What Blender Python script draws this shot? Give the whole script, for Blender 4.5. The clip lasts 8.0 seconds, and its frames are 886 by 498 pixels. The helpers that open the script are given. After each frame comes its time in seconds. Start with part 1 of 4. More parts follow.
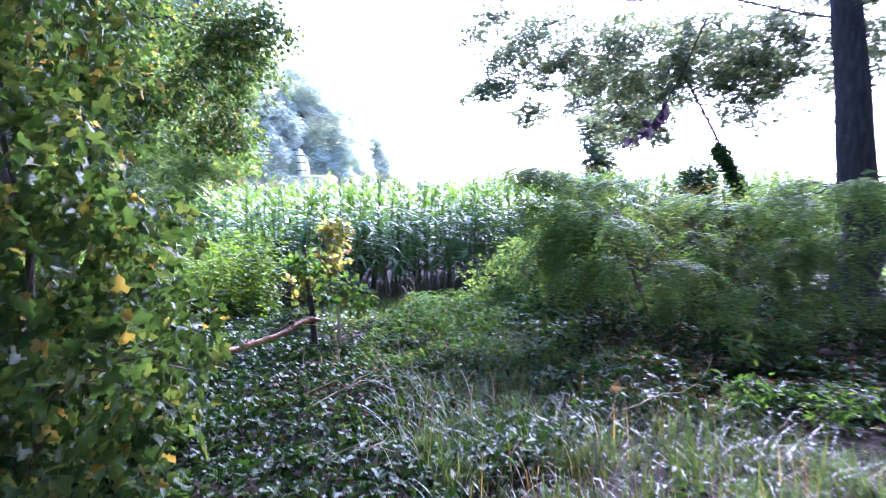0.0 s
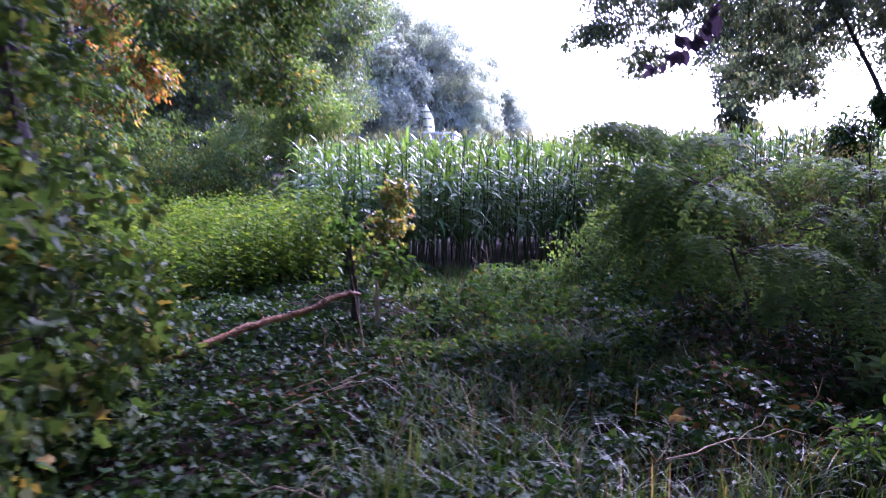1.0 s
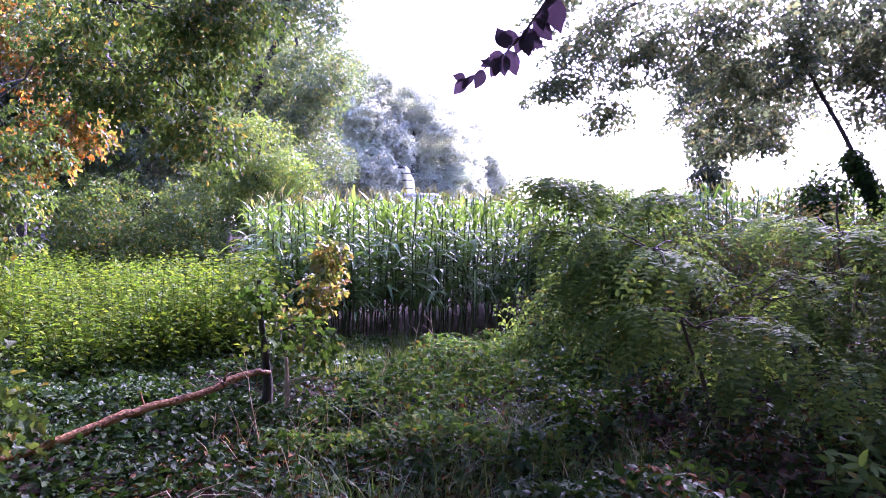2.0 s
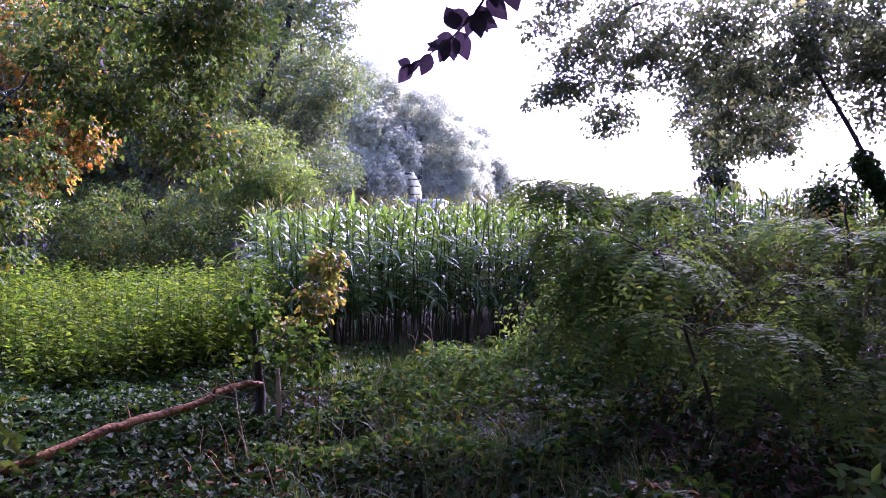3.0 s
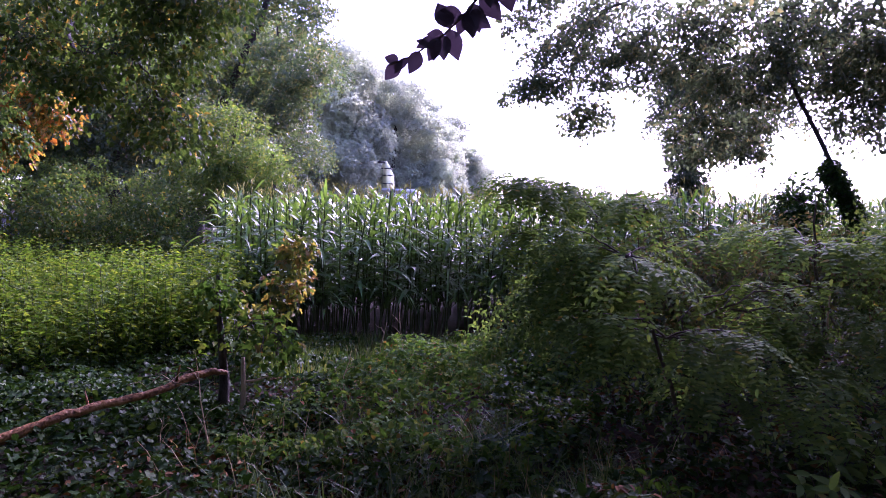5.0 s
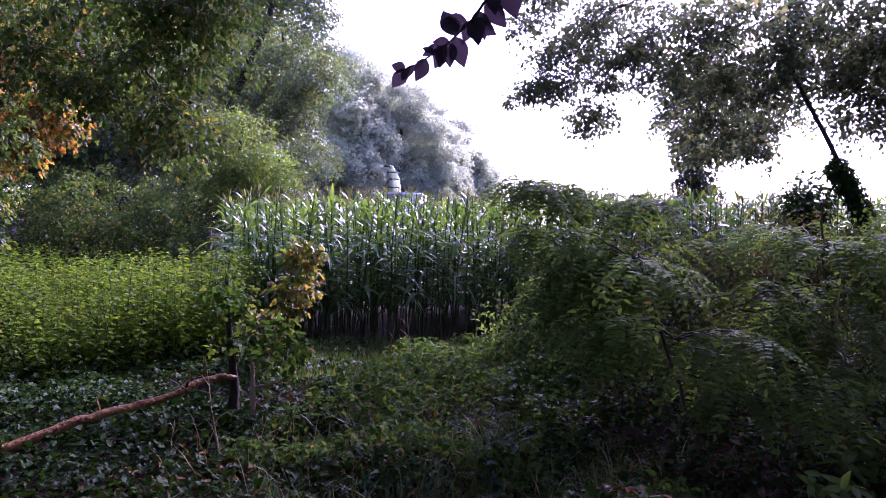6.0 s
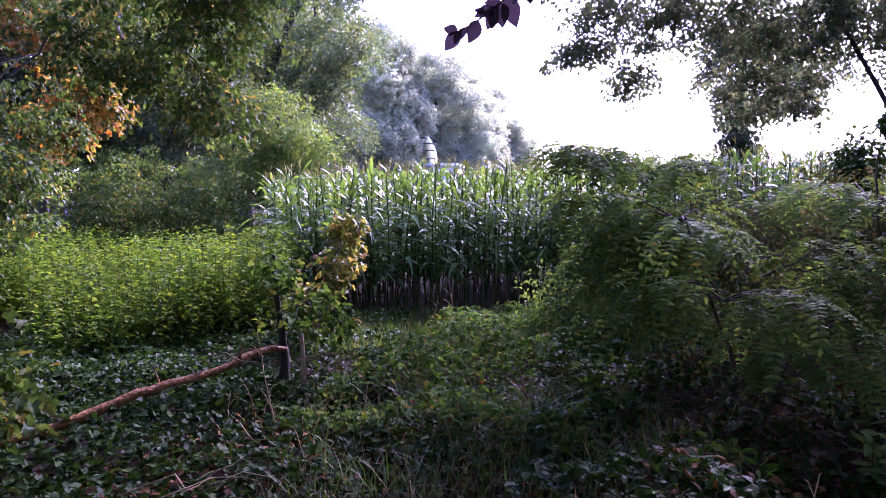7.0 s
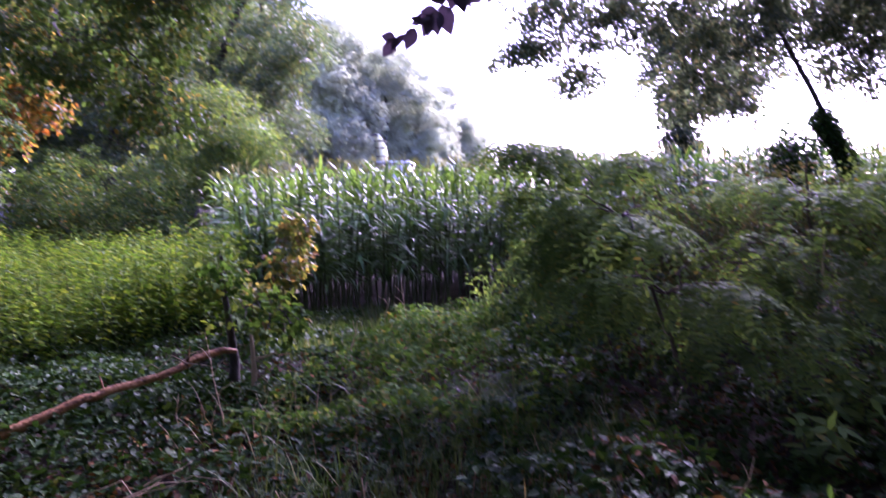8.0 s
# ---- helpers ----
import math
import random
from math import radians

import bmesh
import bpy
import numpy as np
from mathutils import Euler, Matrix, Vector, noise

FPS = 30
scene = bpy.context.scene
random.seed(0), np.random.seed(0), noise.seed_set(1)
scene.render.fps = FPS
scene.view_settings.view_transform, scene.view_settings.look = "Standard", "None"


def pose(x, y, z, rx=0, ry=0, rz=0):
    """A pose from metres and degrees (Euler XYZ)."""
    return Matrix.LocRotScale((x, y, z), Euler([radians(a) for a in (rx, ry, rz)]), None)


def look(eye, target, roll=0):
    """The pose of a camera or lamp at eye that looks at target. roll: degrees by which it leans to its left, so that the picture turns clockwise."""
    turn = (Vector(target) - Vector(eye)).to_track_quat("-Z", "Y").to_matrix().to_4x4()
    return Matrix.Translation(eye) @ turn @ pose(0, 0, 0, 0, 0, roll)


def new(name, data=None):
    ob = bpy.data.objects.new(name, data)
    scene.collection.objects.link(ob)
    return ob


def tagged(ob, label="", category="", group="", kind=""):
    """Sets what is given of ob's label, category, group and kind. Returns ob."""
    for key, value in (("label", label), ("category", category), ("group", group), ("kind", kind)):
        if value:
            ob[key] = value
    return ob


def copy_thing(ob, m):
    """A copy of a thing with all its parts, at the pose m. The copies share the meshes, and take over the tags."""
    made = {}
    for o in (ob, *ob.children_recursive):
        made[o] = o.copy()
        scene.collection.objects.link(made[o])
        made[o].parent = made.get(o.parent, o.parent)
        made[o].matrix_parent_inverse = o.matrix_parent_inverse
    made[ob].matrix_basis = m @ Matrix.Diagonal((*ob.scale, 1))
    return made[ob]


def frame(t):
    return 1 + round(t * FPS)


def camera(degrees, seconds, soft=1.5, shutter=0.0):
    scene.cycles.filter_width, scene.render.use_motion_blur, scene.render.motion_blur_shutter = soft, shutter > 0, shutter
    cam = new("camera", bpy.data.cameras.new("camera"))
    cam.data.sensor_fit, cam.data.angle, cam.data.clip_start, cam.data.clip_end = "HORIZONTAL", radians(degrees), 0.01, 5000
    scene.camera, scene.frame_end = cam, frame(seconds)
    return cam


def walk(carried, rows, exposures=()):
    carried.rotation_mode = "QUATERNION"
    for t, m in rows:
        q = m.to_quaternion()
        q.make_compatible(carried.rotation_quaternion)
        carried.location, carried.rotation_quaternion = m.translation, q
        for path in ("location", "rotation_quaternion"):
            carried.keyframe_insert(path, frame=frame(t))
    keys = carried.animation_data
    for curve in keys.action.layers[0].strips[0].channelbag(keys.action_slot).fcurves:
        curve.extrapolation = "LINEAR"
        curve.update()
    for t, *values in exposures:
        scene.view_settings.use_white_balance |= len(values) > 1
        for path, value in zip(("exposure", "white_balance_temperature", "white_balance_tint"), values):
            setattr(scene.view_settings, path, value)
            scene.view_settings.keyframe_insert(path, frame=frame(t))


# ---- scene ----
cam = camera(65.3, 8.0, soft=0.9, shutter=0.45)
METRES, EYE, TILT, LEAN, TURN = 3.0, 1.65, -2.0, 0.0, 0.0
ROWS = [
    (0.0, 0.0, 0.0, 0.0, -0.0, 0.0, -0.0),
    (0.5, 0.1362, 0.1924, 0.0216, 7.2, 0.42, 0.74),
    (1.0, 0.2488, 0.41, 0.0365, 11.23, -3.62, -1.55),
    (1.4, 0.352, 0.572, 0.050, 9.6, -4.6, -1.3),
    (1.5, 0.3735, 0.6066, 0.0523, 5.46, -3.61, -1.25),
    (1.6, 0.381, 0.632, 0.053, 3.4, -3.2, -1.3),
    (1.8, 0.387, 0.675, 0.0545, 8.1, 0.55, -1.4),
    (2.0, 0.3903, 0.7021, 0.0551, 10.33, 1.46, -1.45),
    (3.5, 0.4272, 0.7711, 0.0613, 11.24, 2.06, -1.03),
    (4.0, 0.4146, 0.7735, 0.0656, 10.98, 0.44, -3.11),
    (4.5, 0.4095, 0.7776, 0.0673, 8.62, 0.92, -3.3),
    (6.0, 0.4095, 0.7716, 0.0685, 9.17, 1.47, -2.44),
    (6.5, 0.4002, 0.7638, 0.0619, 10.88, -1.08, -2.34),
    (7.0, 0.3992, 0.7633, 0.0625, 12.35, -1.03, -0.77),
    (7.5, 0.4001, 0.7617, 0.0642, 11.41, 0.88, -1.29),
    (7.7, 0.403, 0.759, 0.0645, 10.98, 0.62, -0.8),
    (7.9, 0.407, 0.7545, 0.0649, 9.44, -0.22, -0.25),
    (8.0, 0.4091, 0.7519, 0.0651, 8.41, -1.25, 0.03),
]
EXPOSURES = [(t, e + 1.05, w - 100, k + 2) for t, e, w, k in ((0.0, 2.75, 4850, 50), (0.5, 1.95, 5020, 64), (1.0, 1.55, 5020, 67), (1.5, 2.5, 5250, 76), (2.0, 2.15, 5320, 78), (3.5, 1.25, 5320, 78), (4.0, 1.1, 5320, 78), (6.0, 0.95, 5320, 78), (6.5, 0.9, 5320, 78), (7.0, 1.4, 5320, 78), (7.5, 1.65, 5320, 78), (8.0, 1.4, 5320, 78))]
walk(cam, [(t, pose(0, 0, EYE, TILT, LEAN, TURN) @ pose(METRES * x, METRES * y, METRES * z, 90 + pitch, roll, yaw)) for t, x, y, z, yaw, pitch, roll in ROWS],
     EXPOSURES)

# ---- world and sun ----
SUN_ELEV, SUN_AZ = radians(38), radians(20)      # azimuth from +y towards +x
world = bpy.data.worlds.new("hazy_sky")
scene.world = world
world.use_nodes = True
wn = world.node_tree.nodes
sky = wn.new("ShaderNodeTexSky")
sky.sky_type, sky.sun_disc = "NISHITA", False
sky.sun_elevation, sky.sun_rotation = SUN_ELEV, SUN_AZ
sky.air_density, sky.dust_density, sky.ozone_density = 1.0, 2.0, 1.0
wn["Background"].inputs["Strength"].default_value = 0.15
world.node_tree.links.new(sky.outputs[0], wn["Background"].inputs["Color"])

sun = new("sun", bpy.data.lights.new("sun", "SUN"))
sun.data.energy, sun.data.angle, sun.data.color = 3.2, radians(15), (1.0, 0.96, 0.89)
sun_dir = Vector((math.sin(SUN_AZ) * math.cos(SUN_ELEV), math.cos(SUN_AZ) * math.cos(SUN_ELEV), math.sin(SUN_ELEV)))
sun.matrix_world = look(sun_dir * 50, (0, 0, 0))

# ---- materials ----


def nodes_of(name):
    m = bpy.data.materials.new(name)
    m.use_nodes = True
    return m, m.node_tree.nodes, m.node_tree.links


def ramp_of(n, colours):
    r = n.new("ShaderNodeValToRGB")
    e = r.color_ramp.elements
    while len(e) < len(colours):
        e.new(0.5)
    for el, (p, c) in zip(e, colours):
        el.position, el.color = p, (*c, 1)
    return r


def leaf_material(name, colours, rough=0.45, through_light=0.35, patch=2.0, gloss=0.35, glow=(1.5, 1.45, 0.5)):
    """Leaves: a colour for each leaf, patches over the plant, gloss, and light that comes through."""
    m, n, l = nodes_of(name)
    geo, tex = n.new("ShaderNodeNewGeometry"), n.new("ShaderNodeTexCoord")
    ramp = ramp_of(n, colours)
    l.new(geo.outputs["Random Per Island"], ramp.inputs[0])
    big = n.new("ShaderNodeTexNoise")
    big.inputs["Scale"].default_value, big.inputs["Detail"].default_value = patch, 3
    l.new(tex.outputs["Object"], big.inputs["Vector"])
    fine = n.new("ShaderNodeTexNoise")
    fine.inputs["Scale"].default_value, fine.inputs["Detail"].default_value = 60, 2
    l.new(tex.outputs["Object"], fine.inputs["Vector"])
    hsv = n.new("ShaderNodeHueSaturation")
    l.new(ramp.outputs[0], hsv.inputs["Color"])
    mp = n.new("ShaderNodeMapRange")
    mp.inputs["From Min"].default_value, mp.inputs["From Max"].default_value = 0.3, 0.7
    mp.inputs["To Min"].default_value, mp.inputs["To Max"].default_value = 0.6, 1.4
    l.new(big.outputs["Fac"], mp.inputs["Value"])
    l.new(mp.outputs[0], hsv.inputs["Value"])
    mp2 = n.new("ShaderNodeMapRange")
    mp2.inputs["To Min"].default_value, mp2.inputs["To Max"].default_value = rough - 0.12, rough + 0.15
    l.new(fine.outputs["Fac"], mp2.inputs["Value"])
    p = n["Principled BSDF"]
    p.inputs["Specular IOR Level"].default_value = gloss
    l.new(hsv.outputs[0], p.inputs["Base Color"])
    l.new(mp2.outputs[0], p.inputs["Roughness"])
    bump = n.new("ShaderNodeBump")
    bump.inputs["Strength"].default_value, bump.inputs["Distance"].default_value = 0.35, 0.01
    l.new(fine.outputs["Fac"], bump.inputs["Height"])
    l.new(bump.outputs[0], p.inputs["Normal"])
    tr = n.new("ShaderNodeBsdfTranslucent")
    gain = n.new("ShaderNodeMix")
    gain.data_type, gain.blend_type = "RGBA", "MULTIPLY"
    gain.inputs[0].default_value = 1.0
    gain.inputs[7].default_value = (*glow, 1)
    l.new(hsv.outputs[0], gain.inputs[6])
    l.new(gain.outputs[2], tr.inputs["Color"])
    mix = n.new("ShaderNodeMixShader")
    mix.inputs[0].default_value = through_light
    l.new(p.outputs[0], mix.inputs[1])
    l.new(tr.outputs[0], mix.inputs[2])
    l.new(mix.outputs[0], n["Material Output"].inputs["Surface"])
    return m


def rough_material(name, colours, scale=6.0, rough=0.85, bump=0.6, stretch=(1, 1, 1), fine_scale=60, gloss=0.3):
    """Bark, soil, dead wood: two scales of noise, with relief."""
    m, n, l = nodes_of(name)
    tex, mapp = n.new("ShaderNodeTexCoord"), n.new("ShaderNodeMapping")
    mapp.inputs["Scale"].default_value = stretch
    l.new(tex.outputs["Object"], mapp.inputs["Vector"])
    a, b = n.new("ShaderNodeTexNoise"), n.new("ShaderNodeTexNoise")
    a.inputs["Scale"].default_value, a.inputs["Detail"].default_value = scale, 6
    b.inputs["Scale"].default_value, b.inputs["Detail"].default_value = fine_scale, 4
    for t in (a, b):
        l.new(mapp.outputs[0], t.inputs["Vector"])
    add = n.new("ShaderNodeMath")
    add.operation = "MULTIPLY_ADD"
    add.inputs[1].default_value = 0.45
    l.new(b.outputs["Fac"], add.inputs[0])
    half = n.new("ShaderNodeMath")
    half.operation = "MULTIPLY"
    half.inputs[1].default_value = 0.55
    l.new(a.outputs["Fac"], half.inputs[0])
    l.new(half.outputs[0], add.inputs[2])
    ramp = ramp_of(n, colours)
    l.new(add.outputs[0], ramp.inputs[0])
    p = n["Principled BSDF"]
    l.new(ramp.outputs[0], p.inputs["Base Color"])
    p.inputs["Roughness"].default_value, p.inputs["Specular IOR Level"].default_value = rough, gloss
    bp = n.new("ShaderNodeBump")
    bp.inputs["Strength"].default_value, bp.inputs["Distance"].default_value = bump, 0.03
    l.new(add.outputs[0], bp.inputs["Height"])
    l.new(bp.outputs[0], p.inputs["Normal"])
    return m


# maize leaves: darker green low on the plant, lighter green higher up
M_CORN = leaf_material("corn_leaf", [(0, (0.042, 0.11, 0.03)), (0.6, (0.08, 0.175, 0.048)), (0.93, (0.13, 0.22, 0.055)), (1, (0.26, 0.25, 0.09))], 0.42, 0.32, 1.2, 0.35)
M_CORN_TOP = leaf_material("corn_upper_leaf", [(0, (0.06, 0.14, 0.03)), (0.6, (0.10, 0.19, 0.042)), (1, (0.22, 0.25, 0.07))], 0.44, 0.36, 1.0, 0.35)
M_TASSEL = leaf_material("corn_tassel", [(0, (0.30, 0.31, 0.10)), (1, (0.44, 0.42, 0.18))], 0.6, 0.4, 2.0, 0.3)
M_STALK = rough_material("corn_stalk", [(0.3, (0.03, 0.05, 0.018)), (0.55, (0.06, 0.085, 0.03)), (0.78, (0.16, 0.14, 0.06))], 5, 0.6, 0.2, (6, 6, 0.6), gloss=0.15)
M_NETTLE = leaf_material("nettle_leaf", [(0, (0.038, 0.095, 0.006)), (0.6, (0.078, 0.145, 0.009)), (1, (0.14, 0.185, 0.015))], 0.55, 0.45, 1.0, 0.15)
# oak leaf: blue raised in the colour to imitate a bluish veil
M_OAK = leaf_material("oak_leaf", [(0, (0.06, 0.105, 0.055)), (0.75, (0.10, 0.155, 0.082)), (1, (0.19, 0.19, 0.085))], 0.46, 0.42, 0.35, 0.35)
M_LIGHT = leaf_material("ash_leaf", [(0, (0.06, 0.12, 0.028)), (0.7, (0.11, 0.18, 0.042)), (1, (0.20, 0.22, 0.05))], 0.45, 0.45, 0.8)
M_BUSH = leaf_material("bush_leaf", [(0, (0.038, 0.078, 0.022)), (0.65, (0.066, 0.12, 0.032)), (0.93, (0.12, 0.15, 0.04)), (1, (0.32, 0.22, 0.05))], 0.5, 0.4, 1.4, 0.15)
M_FIELD = leaf_material("field_tree_leaf", [(0, (0.055, 0.085, 0.045)), (0.75, (0.085, 0.12, 0.06)), (1, (0.17, 0.16, 0.07))], 0.45, 0.55, 0.6, 0.35, (1.2, 1.15, 0.75))
M_WEED = leaf_material("weed_leaf", [(0, (0.022, 0.045, 0.014)), (0.7, (0.042, 0.075, 0.022)), (1, (0.12, 0.12, 0.04))], 0.55, 0.28, 2.0, 0.15)
M_AUTUMN = leaf_material("autumn_leaf", [(0, (0.06, 0.09, 0.02)), (0.4, (0.14, 0.14, 0.03)), (0.62, (0.34, 0.22, 0.035)), (0.85, (0.36, 0.15, 0.025)), (1, (0.30, 0.09, 0.02))], 0.5, 0.45, 1.5)
M_YELLOW = leaf_material("yellowing_leaf", [(0, (0.06, 0.11, 0.025)), (0.55, (0.13, 0.16, 0.035)), (0.85, (0.26, 0.21, 0.06)), (1, (0.24, 0.14, 0.06))], 0.45, 0.45, 2.5)
M_ROBINIA = leaf_material("robinia_leaf", [(0, (0.07, 0.13, 0.04)), (0.7, (0.11, 0.185, 0.055)), (0.98, (0.16, 0.22, 0.06)), (1, (0.30, 0.22, 0.05))], 0.65, 0.45, 1.2, 0.05)
M_HEDGE = leaf_material("hedge_leaf", [(0, (0.05, 0.075, 0.03)), (0.6, (0.09, 0.105, 0.045)), (1, (0.17, 0.12, 0.06))], 0.55, 0.4, 1.5, 0.15)
M_IVY = leaf_material("ivy_leaf", [(0, (0.012, 0.036, 0.008)), (0.7, (0.022, 0.056, 0.011)), (1, (0.05, 0.085, 0.02))], 0.5, 0.25, 2.5, 0.08)
M_BRAMBLE = leaf_material("bramble_leaf", [(0, (0.035, 0.085, 0.016)), (0.7, (0.065, 0.135, 0.025)), (0.96, (0.14, 0.18, 0.04)), (1, (0.18, 0.07, 0.03))], 0.6, 0.4, 2.0, 0.05)
M_GRASS = leaf_material("grass_blade", [(0, (0.035, 0.072, 0.015)), (0.6, (0.068, 0.12, 0.026)), (0.92, (0.11, 0.14, 0.04)), (1, (0.24, 0.19, 0.09))], 0.45, 0.35, 2.0)
M_STRAW = leaf_material("dry_grass", [(0, (0.16, 0.10, 0.05)), (0.6, (0.28, 0.18, 0.09)), (1, (0.40, 0.30, 0.16))], 0.6, 0.25, 3.0, 0.3)
M_LITTER = leaf_material("dead_leaf", [(0, (0.04, 0.022, 0.010)), (0.6, (0.085, 0.042, 0.018)), (1, (0.18, 0.10, 0.04))], 0.75, 0.15, 3.0, 0.05)
# far leaf colour paled to imitate mist in front of the trees
M_HAZE_LEAF = leaf_material("haze_pale_leaf", [(0, (0.41, 0.47, 0.36)), (0.7, (0.46, 0.52, 0.41)), (1, (0.52, 0.55, 0.42))], 0.6, 0.45, 0.12, 0.15, (1.25, 1.25, 0.85))
# purple tint in this leaf colour imitates veiling glare on dark leaves
M_GLARE_LEAF = leaf_material("glare_tinted_leaf", [(0, (0.045, 0.035, 0.045)), (1, (0.075, 0.055, 0.07))], 0.5, 0.25, 3.0, 0.3, (1.0, 0.9, 1.0))
M_BARK = rough_material("bark", [(0.3, (0.015, 0.012, 0.010)), (0.5, (0.05, 0.042, 0.034)), (0.7, (0.10, 0.085, 0.07))], 7, 0.9, 1.0, (3, 3, 0.5))
M_TWIG = rough_material("twig_bark", [(0.3, (0.03, 0.022, 0.016)), (0.7, (0.11, 0.08, 0.055))], 10, 0.8, 0.4)
M_LOG = rough_material("peeled_wood", [(0.34, (0.035, 0.016, 0.007)), (0.44, (0.15, 0.062, 0.018)), (0.55, (0.30, 0.135, 0.038)), (0.70, (0.40, 0.22, 0.08))], 7, 0.65, 0.9, (1, 1, 1), 40, 0.3)
M_DEAD = rough_material("dead_wood", [(0.3, (0.26, 0.17, 0.09)), (0.7, (0.58, 0.44, 0.27))], 9, 0.8, 0.5, (4, 4, 0.7))
M_SOIL = rough_material("woodland_soil", [(0.3, (0.010, 0.0075, 0.0045)), (0.5, (0.022, 0.016, 0.009)), (0.7, (0.042, 0.030, 0.018))], 3, 0.95, 1.0, (1, 1, 1), 25, 0.1)
M_PAINT = rough_material("cream_green_paint", [(0.3, (0.74, 0.77, 0.36)), (0.7, (0.84, 0.85, 0.52))], 2, 0.4, 0.05, gloss=0.5)
M_WHITE = rough_material("white_paint", [(0.3, (0.70, 0.70, 0.66)), (0.7, (0.82, 0.82, 0.78))], 2, 0.4, 0.05, gloss=0.5)
M_DARKMETAL = rough_material("dark_metal", [(0.3, (0.03, 0.03, 0.03)), (0.7, (0.07, 0.07, 0.07))], 8, 0.5, 0.1)

# ---- mesh helpers ----
R = np.random.default_rng(7)


def unit(a):
    return a / np.maximum(np.linalg.norm(a, axis=-1, keepdims=True), 1e-9)


def mesh_of(name, sets):
    """A mesh from (verts, faces) sets, faces of one corner count a set."""
    me = bpy.data.meshes.new(name)
    base, vs, idx, starts, at = 0, [], [], [], 0
    for v, f in sets:
        v, f = np.asarray(v, float).reshape(-1, 3), np.asarray(f, int)
        if len(f) == 0:
            continue
        vs.append(v)
        idx.append((f + base).ravel())
        starts.append(at + np.arange(len(f)) * f.shape[1])
        at += f.size
        base += len(v)
    v, idx, starts = np.concatenate(vs), np.concatenate(idx), np.concatenate(starts)
    me.vertices.add(len(v))
    me.vertices.foreach_set("co", v.ravel())
    me.loops.add(len(idx))
    me.loops.foreach_set("vertex_index", idx)
    me.polygons.add(len(starts))
    me.polygons.foreach_set("loop_start", starts)
    me.update(calc_edges=True)
    return me


def part(name, sets, material, parent=None, label="", smooth=False):
    me = mesh_of(name, sets)
    me.materials.append(material)
    if smooth:
        me.polygons.foreach_set("use_smooth", np.ones(len(me.polygons), bool))
    ob = new(name, me)
    ob.parent = parent
    if label:
        ob["label"] = label
    return ob


def thing(name, at, label, category, group="", kind=""):
    ob = new(name)
    ob.location = at
    return tagged(ob, label, category, group, kind)


def tube(points, radii, sides=6, wobble=0.0):
    """A tapered tube along points, closed at both ends."""
    P = np.asarray(points, float)
    r = np.broadcast_to(np.asarray(radii, float), (len(P),))
    T = unit(np.gradient(P, axis=0))
    ref = np.where(np.abs(T[:, 2:3]) > 0.9, np.array([[1.0, 0, 0]]), np.array([[0, 0, 1.0]]))
    U = unit(np.cross(T, ref))
    V = np.cross(T, U)
    a = np.arange(sides) * 2 * np.pi / sides
    rr = r[:, None] * (1 + wobble * R.normal(size=(len(P), sides)))
    ring = P[:, None] + rr[..., None] * (np.cos(a)[None, :, None] * U[:, None] + np.sin(a)[None, :, None] * V[:, None])
    verts = ring.reshape(-1, 3)
    i, j = np.meshgrid(np.arange(len(P) - 1), np.arange(sides), indexing="ij")
    k = (j + 1) % sides
    f = np.stack([i * sides + j, i * sides + k, (i + 1) * sides + k, (i + 1) * sides + j], -1).reshape(-1, 4)
    n = len(verts)
    verts = np.concatenate([verts, P[:1], P[-1:]])
    caps = np.array([[n, (q + 1) % sides, q, n] for q in range(sides)] + [[n + 1, n - sides + q, n - sides + (q + 1) % sides, n + 1] for q in range(sides)])
    return [(verts, f), (verts, caps[:, :3])]


def bend(a, b, sag=0.0, n=6, jitter=0.03):
    """A slightly crooked line from a to b."""
    a, b = np.asarray(a, float), np.asarray(b, float)
    t = np.linspace(0, 1, n)[:, None]
    p = a + (b - a) * t
    p[:, 2] += sag * 4 * (t * (1 - t))[:, 0]
    p[1:-1] += R.normal(size=(n - 2, 3)) * jitter * np.linalg.norm(b - a)
    return p


